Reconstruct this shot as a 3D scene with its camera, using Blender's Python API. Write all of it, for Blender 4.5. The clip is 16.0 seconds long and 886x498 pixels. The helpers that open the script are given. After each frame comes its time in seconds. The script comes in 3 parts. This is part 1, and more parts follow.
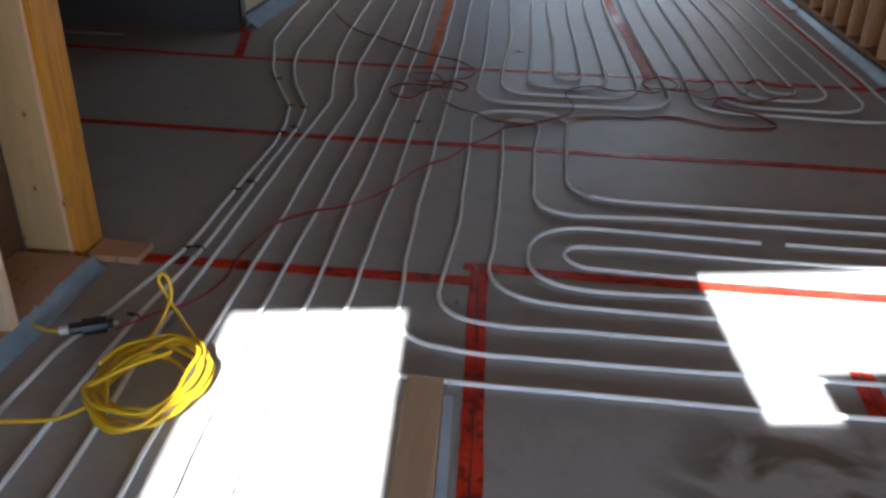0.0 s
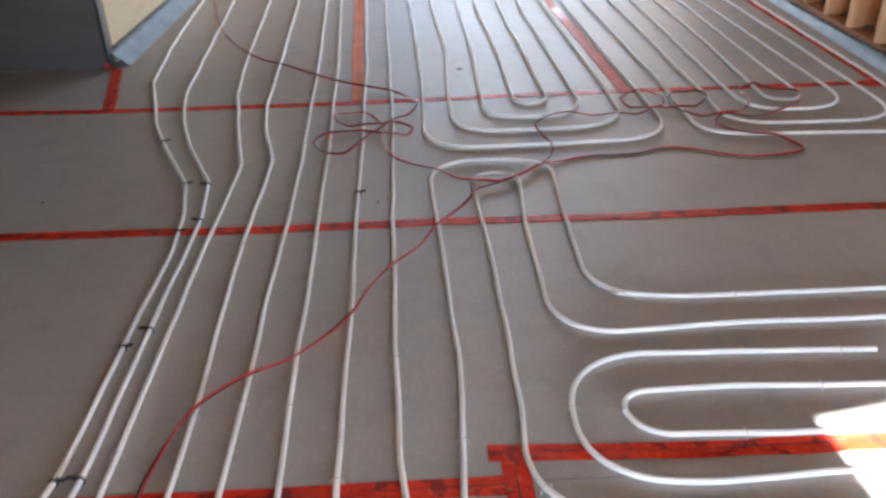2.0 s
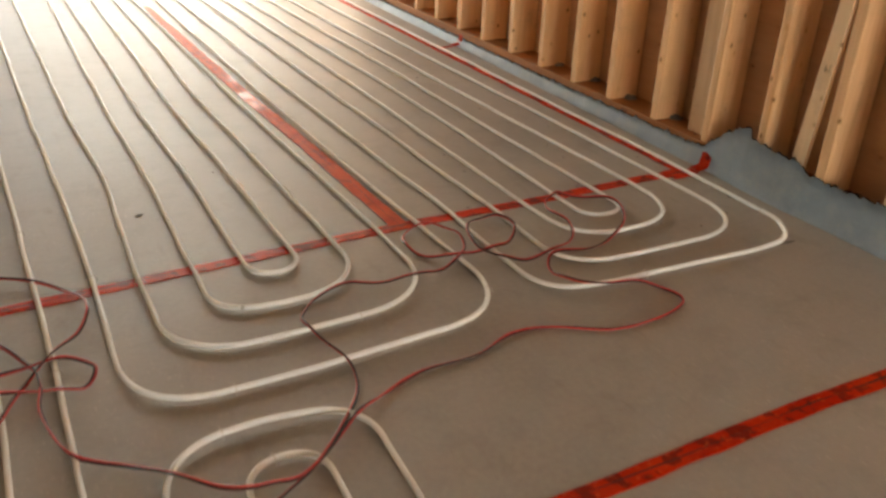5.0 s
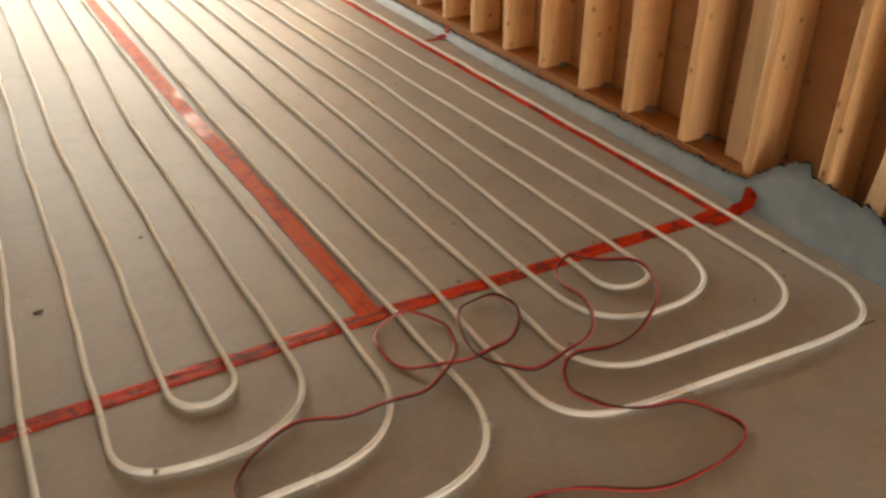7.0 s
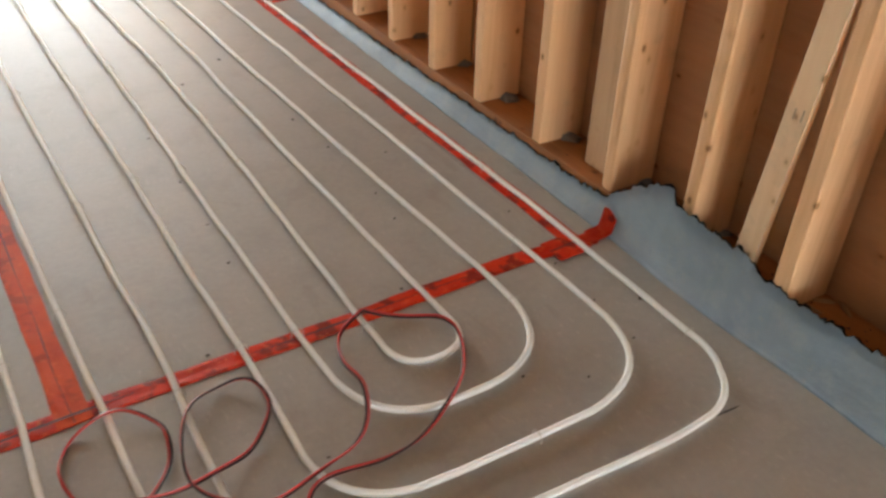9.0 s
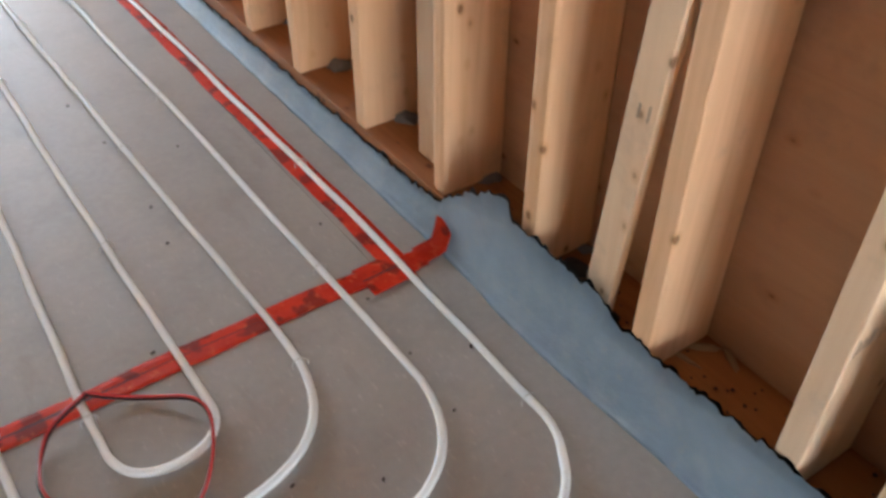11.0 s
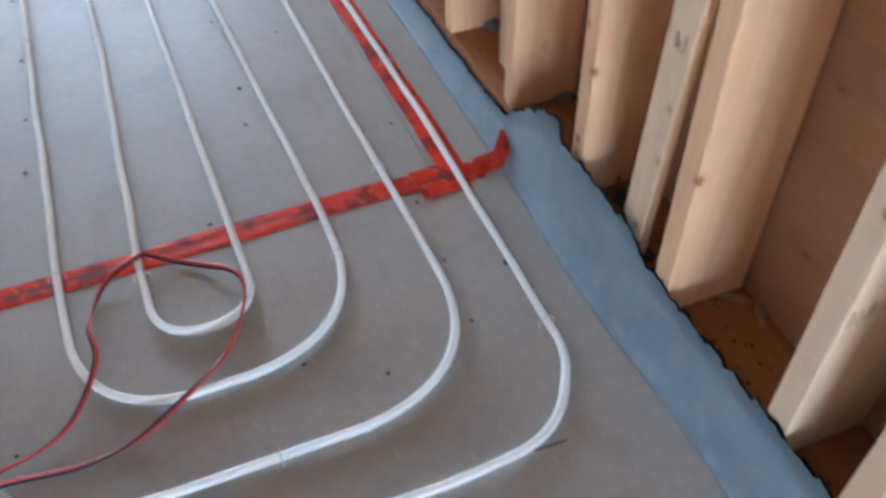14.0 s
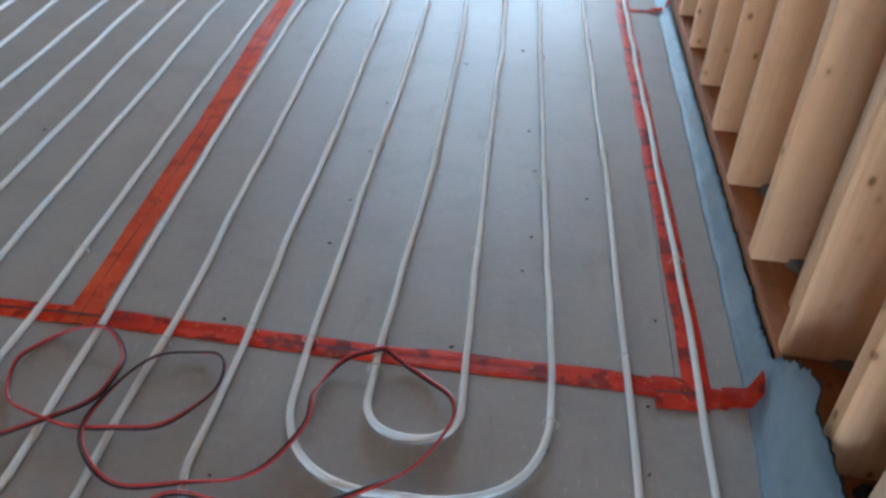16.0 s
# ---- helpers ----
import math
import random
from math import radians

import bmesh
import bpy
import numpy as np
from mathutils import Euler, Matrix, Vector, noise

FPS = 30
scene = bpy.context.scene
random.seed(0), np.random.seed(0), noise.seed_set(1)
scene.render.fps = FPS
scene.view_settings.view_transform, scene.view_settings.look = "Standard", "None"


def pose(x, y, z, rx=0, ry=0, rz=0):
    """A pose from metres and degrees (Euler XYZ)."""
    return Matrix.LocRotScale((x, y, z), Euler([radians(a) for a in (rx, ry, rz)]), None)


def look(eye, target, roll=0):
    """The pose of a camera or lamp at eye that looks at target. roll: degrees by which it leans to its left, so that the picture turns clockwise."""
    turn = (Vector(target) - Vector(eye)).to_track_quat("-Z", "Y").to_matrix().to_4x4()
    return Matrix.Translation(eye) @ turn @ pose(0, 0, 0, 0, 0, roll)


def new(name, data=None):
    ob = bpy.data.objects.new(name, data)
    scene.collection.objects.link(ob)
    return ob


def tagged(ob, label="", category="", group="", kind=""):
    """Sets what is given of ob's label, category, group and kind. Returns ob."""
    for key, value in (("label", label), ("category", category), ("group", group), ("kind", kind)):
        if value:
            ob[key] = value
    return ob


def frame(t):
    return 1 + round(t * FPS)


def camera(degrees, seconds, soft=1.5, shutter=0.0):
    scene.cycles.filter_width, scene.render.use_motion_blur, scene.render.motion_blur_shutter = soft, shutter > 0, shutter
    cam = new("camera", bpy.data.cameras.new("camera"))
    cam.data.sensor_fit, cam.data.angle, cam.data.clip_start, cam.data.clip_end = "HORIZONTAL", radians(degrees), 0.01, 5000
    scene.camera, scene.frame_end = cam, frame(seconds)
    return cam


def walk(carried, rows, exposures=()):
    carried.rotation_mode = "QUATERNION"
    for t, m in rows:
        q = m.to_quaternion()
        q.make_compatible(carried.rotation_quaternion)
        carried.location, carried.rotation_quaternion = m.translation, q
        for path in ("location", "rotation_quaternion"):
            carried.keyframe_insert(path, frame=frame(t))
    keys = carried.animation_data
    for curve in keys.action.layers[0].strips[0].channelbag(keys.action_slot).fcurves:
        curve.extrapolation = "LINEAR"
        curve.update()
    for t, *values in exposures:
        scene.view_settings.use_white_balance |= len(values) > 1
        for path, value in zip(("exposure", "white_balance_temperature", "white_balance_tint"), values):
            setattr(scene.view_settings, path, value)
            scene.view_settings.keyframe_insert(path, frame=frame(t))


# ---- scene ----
cam = camera(56.3, 16.0, soft=2.7, shutter=0.4)
PATH = [
    (0, (0.336, 0.201, 1.288), (0.135, 1.956, 0.351), 1.5),
    (0.5, (0.268, 0.419, 1.27), (0.063, 2.174, 0.333), -0.6),
    (1, (0.243, 0.71, 1.27), (-0.013, 2.446, 0.312), -0.4),
    (1.5, (0.208, 0.945, 1.259), (0.025, 2.69, 0.299), 0.6),
    (2, (0.041, 1.185, 1.258), (0.06, 2.925, 0.273), -1.5),
    (2.5, (-0.07, 1.392, 1.241), (0.121, 3.103, 0.223), 0.4),
    (3, (-0.064, 1.642, 1.191), (0.272, 3.4, 0.299), 0.4),
    (3.5, (-0.054, 1.862, 1.175), (0.424, 3.6, 0.308), 1.8),
    (4, (-0.071, 2.134, 1.177), (0.613, 3.817, 0.341), -0.5),
    (4.2, (-0.069, 2.228, 1.155), (0.661, 3.874, 0.285), 0.6),
    (6.3, (0.021, 3.183, 1.22), (0.929, 4.669, 0.236), 0.7),
    (6.5, (0.065, 3.206, 1.226), (0.932, 4.694, 0.208), -0.6),
    (7, (0.287, 3.244, 1.209), (1.095, 4.76, 0.186), 0.4),
    (7.5, (0.445, 3.302, 1.213), (1.248, 4.777, 0.127), -0.4),
    (8, (0.634, 3.432, 1.19), (1.488, 4.85, 0.068), 0.9),
    (8.2, (0.699, 3.475, 1.184), (1.563, 4.864, 0.033), 1.6),
    (10.3, (1.327, 3.759, 1.09), (2.169, 5.166, -0.055), 1.6),
    (10.5, (1.379, 3.809, 1.079), (2.263, 5.154, -0.108), 2.4),
    (11, (1.506, 3.802, 1.038), (2.374, 5.063, -0.25), 0.2),
    (11.5, (1.662, 3.72, 1.017), (2.415, 4.898, -0.413), -1.3),
    (12, (1.735, 3.681, 1.001), (2.439, 4.797, -0.502), -4.8),
    (12.5, (1.756, 3.669, 1.001), (2.413, 4.749, -0.548), -4.8),
    (13, (1.728, 3.669, 1.004), (2.39, 4.794, -0.511), -3.1),
    (13.5, (1.717, 3.674, 1.016), (2.356, 4.841, -0.478), -1.2),
    (14, (1.661, 3.708, 1.043), (2.146, 5.008, -0.398), -1.6),
    (14.5, (1.629, 3.772, 1.06), (2.053, 5.175, -0.301), 1.1),
    (15, (1.577, 3.806, 1.069), (1.965, 5.293, -0.21), 4.1),
    (15.5, (1.642, 3.736, 1.043), (1.711, 5.365, -0.115), 1.1),
    (16, (1.721, 3.698, 1.09), (1.577, 5.305, -0.091), 3.8),
]
EXPOSURES = [
    (0, 2.48, 5600, 10), (0.5, 3.05, 5600, 10), (1.0, 3.75, 5750, 10), (1.5, 4.07, 5850, 10), (2.5, 4.37, 5950, 10), (4, 4.22, 7500, 10), (7, 4.22, 9700, 11), (8, 4.55, 8500, 9),
    (10.5, 4.6, 6000, 7), (11.5, 4.88, 5950, 8), (12.5, 4.9, 5600, 8), (13, 4.88, 5400, 6), (14, 4.82, 5050, 3), (14.5, 4.74, 5000, 4), (15, 4.64, 5400, 5), (15.5, 4.4, 5350, 3), (16, 4.27, 5000, -1),
]
walk(cam, [(t, look(eye, target, roll)) for t, eye, target, roll in PATH], EXPOSURES)

# ---------------------------------------------------------------- light
SUN_UP, SUN_SIDE = radians(38), 0.09
world = bpy.data.worlds.new("world")
scene.world = world
world.use_nodes = True
wt = world.node_tree
sky = wt.nodes.new("ShaderNodeTexSky")
sky.sky_type = "NISHITA"
sky.sun_disc = False
sky.sun_elevation = SUN_UP
sky.sun_rotation = math.pi - math.atan(SUN_SIDE)
wt.links.new(sky.outputs[0], wt.nodes["Background"].inputs[0])
wt.nodes["Background"].inputs[1].default_value = 0.06

sun_data = bpy.data.lights.new("sun", "SUN")
sun_data.energy, sun_data.angle, sun_data.color = 5.0, radians(0.5), (1.0, 0.95, 0.87)
sun = new("sun", sun_data)
drop = Vector((-SUN_SIDE, 1.0, -math.tan(SUN_UP) * math.hypot(1, SUN_SIDE)))
sun.matrix_world = Matrix.Translation((0, -6, 6)) @ drop.to_track_quat("-Z", "Y").to_matrix().to_4x4()


def opening_light(name, eye, target, wide, high, watts, rgb):
    d = bpy.data.lights.new(name, "AREA")
    d.shape, d.size, d.size_y, d.energy, d.color = "RECTANGLE", wide, high, watts, rgb
    ob = new(name, d)
    ob.matrix_world = look(eye, target)
    return ob


opening_light("sky_light_far_door", (1.15, 10.95, 1.35), (0.6, 4.0, 0.6), 2.2, 2.1, 6.9, (0.98, 0.96, 0.9))
# added fill from the right, to brighten the far floor
opening_light("side_fill_light", (2.5, 9.5, 1.3), (0.0, 8.6, 0.5), 1.8, 2.0, 2.5, (1.0, 0.96, 0.9))
# added fill for the near floor, behind an unseen low slot
opening_light("south_fill_light", (0.95, -0.55, 0.52), (0.65, 2.36, 0.8), 2.0, 0.3, 4.4, (0.79, 0.91, 1.0))


# ---------------------------------------------------------------- materials
def material(name, rgb, rough=0.6, metal=0.0):
    m = bpy.data.materials.new(name)
    m.use_nodes = True
    b = m.node_tree.nodes["Principled BSDF"]
    b.inputs["Base Color"].default_value = (*rgb, 1)
    b.inputs["Roughness"].default_value = rough
    b.inputs["Metallic"].default_value = metal
    return m


class Nodes:
    """Short hand for the node graph of one material."""

    def __init__(self, m):
        self.t = m.node_tree
        self.b = self.t.nodes["Principled BSDF"]

    def put(self, value, socket):
        if hasattr(value, "is_output"):
            self.t.links.new(value, socket)
        elif isinstance(value, (tuple, list)) and len(value) == 3 and len(socket.default_value) == 4:
            socket.default_value = (*value, 1)
        else:
            socket.default_value = value

    def place(self, scale=(1, 1, 1), turn=(0, 0, 0), shift=(0, 0, 0), own=False):
        n = self.t.nodes.new("ShaderNodeMapping")
        if own:
            src = self.t.nodes.new("ShaderNodeTexCoord").outputs["Object"]
        else:
            src = self.t.nodes.new("ShaderNodeNewGeometry").outputs["Position"]
        self.t.links.new(src, n.inputs[0])
        n.inputs[1].default_value, n.inputs[2].default_value, n.inputs[3].default_value = shift, turn, scale
        return n.outputs[0]

    def noise(self, vec, scale, detail=4.0, rough=0.55, bend=0.0):
        n = self.t.nodes.new("ShaderNodeTexNoise")
        self.t.links.new(vec, n.inputs["Vector"])
        n.inputs["Scale"].default_value, n.inputs["Detail"].default_value = scale, detail
        n.inputs["Roughness"].default_value, n.inputs["Distortion"].default_value = rough, bend
        return n.outputs["Fac"]

    def cells(self, vec, scale, chance=1.0):
        n = self.t.nodes.new("ShaderNodeTexVoronoi")
        self.t.links.new(vec, n.inputs["Vector"])
        n.inputs["Scale"].default_value, n.inputs["Randomness"].default_value = scale, chance
        return n.outputs["Distance"]

    def ramp(self, fac, lo, hi, a=0.0, b=1.0):
        n = self.t.nodes.new("ShaderNodeMapRange")
        self.put(fac, n.inputs[0])
        for i, v in enumerate((lo, hi, a, b)):
            n.inputs[i + 1].default_value = v
        return n.outputs[0]

    def math(self, op, a, b=0.0):
        n = self.t.nodes.new("ShaderNodeMath")
        n.operation = op
        self.put(a, n.inputs[0])
        self.put(b, n.inputs[1])
        return n.outputs[0]

    def mix(self, fac, a, b, how="MIX"):
        n = self.t.nodes.new("ShaderNodeMix")
        n.data_type, n.blend_type = "RGBA", how
        self.put(fac, n.inputs[0])
        self.put(a, n.inputs[6])
        self.put(b, n.inputs[7])
        return n.outputs[2]

    def chance(self):
        return self.t.nodes.new("ShaderNodeObjectInfo").outputs["Random"]

    def relief(self, height, strength=0.3, dist=0.01):
        n = self.t.nodes.new("ShaderNodeBump")
        n.inputs["Strength"].default_value, n.inputs["Distance"].default_value = strength, dist
        self.t.links.new(height, n.inputs["Height"])
        self.t.links.new(n.outputs[0], self.b.inputs["Normal"])

    def colour(self, c):
        self.put(c, self.b.inputs["Base Color"])

    def rough(self, v):
        self.put(v, self.b.inputs["Roughness"])


def board_facing():
    """Grey-brown facing of the insulation boards: dust, faint scuffs and damp stains."""
    m = material("board_facing", (0.3, 0.28, 0.26), 0.5)
    n = Nodes(m)
    p = n.place()
    big = n.noise(p, 0.9, 3)
    fine = n.noise(p, 60, 3)
    c = n.mix(n.ramp(big, 0.3, 0.7), (0.33, 0.316, 0.3), (0.41, 0.396, 0.38))
    c = n.mix(n.ramp(fine, 0.35, 0.65, 0, 0.35), c, (0.46, 0.445, 0.425))
    dash = n.noise(n.place((26, 7, 3), (0, 0, 0.5)), 5, 3, 0.6)
    c = n.mix(n.math("MULTIPLY", n.ramp(dash, 0.6, 0.68, 0, 0.75), n.ramp(big, 0.45, 0.6)), c, (0.52, 0.5, 0.47))
    scuff = n.noise(n.place((3, 14, 3), (0, 0, 0.4)), 5, 5, 0.7)
    c = n.mix(n.ramp(scuff, 0.62, 0.78, 0, 0.45), c, (0.52, 0.51, 0.5))
    mott = n.noise(p, 7, 5, 0.65)
    c = n.mix(n.ramp(mott, 0.5, 0.72, 0, 0.4), c, (0.27, 0.255, 0.24))
    smear = n.noise(n.place((1.0, 0.35, 1), (0, 0, 0.9)), 11, 4, 0.6, 0.6)
    c = n.mix(n.ramp(smear, 0.6, 0.74, 0, 0.3), c, (0.24, 0.2, 0.165))
    specks = n.cells(p, 55)
    c = n.mix(n.ramp(specks, 0.035, 0.06, 0.5, 0), c, (0.06, 0.05, 0.045))
    # brown puddle marks in the south-east corner
    wet = n.noise(p, 3.4, 3, 0.5, 0.9)
    g = n.t.nodes.new("ShaderNodeTexGradient")
    g.gradient_type = "SPHERICAL"
    n.t.links.new(n.place((1.9, 2.3, 1), (0, 0, 0), (-2.15, -3.6, 0)), g.inputs[0])
    ring = n.math("MULTIPLY", n.ramp(g.outputs["Fac"], 0.0, 0.35), n.ramp(wet, 0.46, 0.58))
    c = n.mix(n.math("MULTIPLY", ring, 0.88), c, (0.105, 0.075, 0.04))
    n.colour(c)
    r = n.ramp(big, 0.3, 0.7, 0.5, 0.58)
    n.rough(n.math("ADD", r, n.ramp(fine, 0.3, 0.7, -0.05, 0.08)))
    h = n.math("ADD", n.math("MULTIPLY", n.noise(n.place((1.2, 4.5, 1)), 3.0, 3), 1.0), n.math("MULTIPLY", fine, 0.06))
    n.relief(h, 0.14, 0.012)
    n.b.inputs["Specular IOR Level"].default_value = 0.42
    return m


def membrane():
    """Pale blue-grey polythene sheet."""
    m = material("membrane", (0.4, 0.47, 0.53), 0.45)
    n = Nodes(m)
    p = n.place()
    c = n.mix(n.ramp(n.noise(p, 7, 4), 0.3, 0.7), (0.4, 0.53, 0.66), (0.56, 0.69, 0.81))
    c = n.mix(n.ramp(n.noise(p, 17, 5, 0.65), 0.5, 0.72, 0, 0.55), c, (0.66, 0.73, 0.78))
    c = n.mix(n.ramp(n.noise(p, 55, 4, 0.7), 0.58, 0.75, 0, 0.5), c, (0.62, 0.64, 0.64))
    n.colour(c)
    n.relief(n.noise(n.place((2, 1, 2)), 14, 4), 0.5, 0.012)
    return m


def red_tape(name="red_tape", deep=(0.52, 0.018, 0.005), light=(0.7, 0.042, 0.01), spots=0.7, shine=0.15, gloss=0.0, glint=0.25):
    """Glossy sheathing tape with bubbles, creases and a dark seam below."""
    m = material(name, light, 0.28)
    n = Nodes(m)
    p = n.place()
    c = n.mix(n.ramp(n.noise(p, 9, 4), 0.35, 0.65), deep, light)
    blot = n.noise(p, 19, 2, 0.5)
    c = n.mix(n.ramp(blot, 0.54, 0.6, 0, spots), c, (0.12, 0.015, 0.012))
    crease = n.noise(n.place((9, 9, 9), (0, 0, 0.8)), 6, 4, 0.7)
    c = n.mix(n.ramp(crease, 0.57, 0.68, 0, 0.5), c, (0.86, 0.2, 0.07))
    n.colour(c)
    worn = n.ramp(crease, 0.3, 0.7, 0.44 - gloss, 0.6 - gloss)
    slick = n.ramp(n.noise(p, 3.1, 3, 0.6), 0.56, 0.68, 0.0, glint)
    n.rough(n.math("SUBTRACT", worn, slick))
    n.relief(n.noise(p, 45, 4, 0.65), 0.35, 0.004)
    n.b.inputs["Specular IOR Level"].default_value = shine
    return m


def pex():
    m = material("white_pipe_plastic", (0.7, 0.71, 0.7), 0.62)
    n = Nodes(m)
    p = n.place()
    c = n.mix(n.ramp(n.noise(p, 5, 4), 0.3, 0.7), (0.86, 0.91, 0.95), (0.92, 0.96, 0.99))
    c = n.mix(n.ramp(n.noise(p, 90, 3, 0.7), 0.62, 0.75, 0, 0.35), c, (0.42, 0.4, 0.37))
    n.colour(c)
    n.b.inputs["Specular IOR Level"].default_value = 0.3
    n.b.inputs["Subsurface Weight"].default_value = 0.6
    n.b.inputs["Subsurface Radius"].default_value = (1.0, 1.0, 1.0)
    n.b.inputs["Subsurface Scale"].default_value = 0.008
    return m


def lumber(name, pale, dark, rough=0.6, knots=True, along=2, stain=0.3, streak=0.0):
    """Sawn wood with grain along one axis, knots and blue-grey weather stains."""
    m = material(name, pale, rough)
    n = Nodes(m)
    sc = [1.0, 1.0, 1.0]
    sc[along] = 0.06
    grainy = n.place(tuple(sc))
    shift = n.t.nodes.new("ShaderNodeVectorMath")
    comb = n.t.nodes.new("ShaderNodeCombineXYZ")
    rnd = n.chance()
    for i in range(3):
        n.put(n.math("MULTIPLY", rnd, 7.0 + 3 * i), comb.inputs[i])
    n.t.links.new(grainy, shift.inputs[0])
    n.t.links.new(comb.outputs[0], shift.inputs[1])
    g = n.noise(shift.outputs[0], 34, 5, 0.6, 0.8)
    wide = n.noise(shift.outputs[0], 9, 3, 0.5, 0.4)
    c = n.mix(n.ramp(g, 0.3, 0.7), dark, pale)
    c = n.mix(n.ramp(wide, 0.35, 0.7, 0, 0.5), c, tuple(min(1, v * 1.12) for v in pale))
    c = n.mix(n.math("MULTIPLY", rnd, 0.35), c, tuple(v * k for v, k in zip(pale, (0.9, 0.78, 0.62))))
    if knots:
        sk = [17.0, 17.0, 17.0]
        sk[along] = 11.0
        d = n.cells(n.place(tuple(sk)), 1.0)
        c = n.mix(n.ramp(d, 0.07, 0.11, 0.95, 0), c, (0.11, 0.05, 0.02))
        c = n.mix(n.ramp(d, 0.1, 0.2, 0.4, 0), c, tuple(v * k for v, k in zip(dark, (0.8, 0.62, 0.45))))
    if streak:
        long_marks = n.noise(shift.outputs[0], 22, 4, 0.7, 1.2)
        c = n.mix(n.ramp(long_marks, 0.52, 0.68, 0, streak), c, tuple(v * 0.45 for v in dark))
        c = n.mix(n.ramp(n.noise(n.place(), 60, 3, 0.6), 0.68, 0.74, 0, streak), c, (0.12, 0.06, 0.02))
    dirt = n.noise(n.place(), 5, 5, 0.65)
    c = n.mix(n.ramp(dirt, 0.58, 0.75, 0, stain), c, (0.14, 0.11, 0.1))
    n.colour(c)
    n.relief(g, 0.25, 0.004)
    return m


FLOOR = board_facing()
FOIL = membrane()
TAPE = red_tape()
# the same red tape, with its orange sheen put into the colour
AMBER = red_tape("amber_sheen_tape", (0.72, 0.19, 0.05), (0.82, 0.27, 0.085), 0.12, 0.1)
ORANGE = red_tape("orange_sheen_tape", (0.64, 0.068, 0.02), (0.75, 0.112, 0.032), 0.3, 0.12, -0.1, 0.4)
PEX = pex()
PINE = lumber("pine", (0.84, 0.55, 0.335), (0.66, 0.385, 0.2))
PALE = lumber("pale_pine", (0.82, 0.63, 0.45), (0.68, 0.48, 0.31))
GOLD = lumber("golden_board", (0.72, 0.34, 0.04), (0.4, 0.165, 0.016), 0.5, knots=False, stain=0.5, streak=0.6)
PLATE = lumber("plate_wood", (0.4, 0.16, 0.052), (0.22, 0.078, 0.024), 0.7, along=1, stain=0.45)
PLATE_PALE = lumber("plate_pale", (0.58, 0.42, 0.27), (0.46, 0.31, 0.18), 0.65, along=1)
PLY = lumber("plywood", (0.58, 0.35, 0.22), (0.47, 0.27, 0.165), 0.65, along=1, stain=0.35)
TAN = lumber("tan_timber", (0.6, 0.44, 0.23), (0.47, 0.32, 0.15))
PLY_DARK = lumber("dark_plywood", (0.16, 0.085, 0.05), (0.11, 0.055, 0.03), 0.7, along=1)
PLY_PALE = lumber("pale_plywood", (0.6, 0.5, 0.34), (0.5, 0.4, 0.26), 0.65, along=1)
GREYPANEL = lumber("grey_panel_face", (0.12, 0.127, 0.14), (0.085, 0.09, 0.1), 0.55, knots=False, along=0)
CEIL = lumber("ceiling_boards", (0.26, 0.19, 0.12), (0.2, 0.14, 0.085), 0.7, along=0)
BLACK = material("black_plastic", (0.015, 0.016, 0.018), 0.4)
YELLOW = material("yellow_cord", (0.76, 0.5, 0.008), 0.4)
REDWIRE = material("red_wire", (0.52, 0.035, 0.035), 0.4)
BLACKWIRE = material("black_wire", (0.03, 0.009, 0.011), 0.55)
SEAM = material("dark_seam", (0.1, 0.012, 0.01), 0.6)
SCRAP = material("dark_scrap", (0.05, 0.04, 0.035), 0.8)
INK = material("grey_ink", (0.3, 0.23, 0.17), 0.7)
FAINT = material("faint_ink", (0.5, 0.38, 0.27), 0.7)
DUST = lumber("grey_dust", (0.24, 0.24, 0.25), (0.15, 0.14, 0.14), 0.9, knots=False)
CLEAR = material("milky_plastic", (0.6, 0.6, 0.58), 0.35)
SAWDUST = lumber("sawdust", (0.42, 0.29, 0.18), (0.3, 0.19, 0.11), 0.9, knots=False)
GROUND = lumber("bare_earth", (0.34, 0.29, 0.22), (0.27, 0.22, 0.16), 0.9, knots=False)


# ---------------------------------------------------------------- mesh helpers
def mesh_object(name, bm, mat, parent=None, smooth=False):
    me = bpy.data.meshes.new(name)
    bm.to_mesh(me)
    bm.free()
    me.materials.append(mat)
    if smooth:
        for f in me.polygons:
            f.use_smooth = True
    ob = new(name, me)
    if parent:
        ob.parent = parent
    return ob


def part(name, bm, mat, parent, label="", smooth=False):
    ob = mesh_object(name, bm, mat, parent, smooth)
    return tagged(ob, label) if label else ob


def block(lo, hi, bevel=0.0, bm=None):
    own = bm is None
    bm = bm or bmesh.new()
    made = bmesh.ops.create_cube(bm, size=1)["verts"]
    for v in made:
        v.co = Vector([l + (c + 0.5) * (h - l) for l, h, c in zip(lo, hi, v.co)])
    if bevel and own:
        bmesh.ops.bevel(bm, geom=list(bm.edges), offset=bevel, segments=2, affect="EDGES", profile=0.6)
    return bm


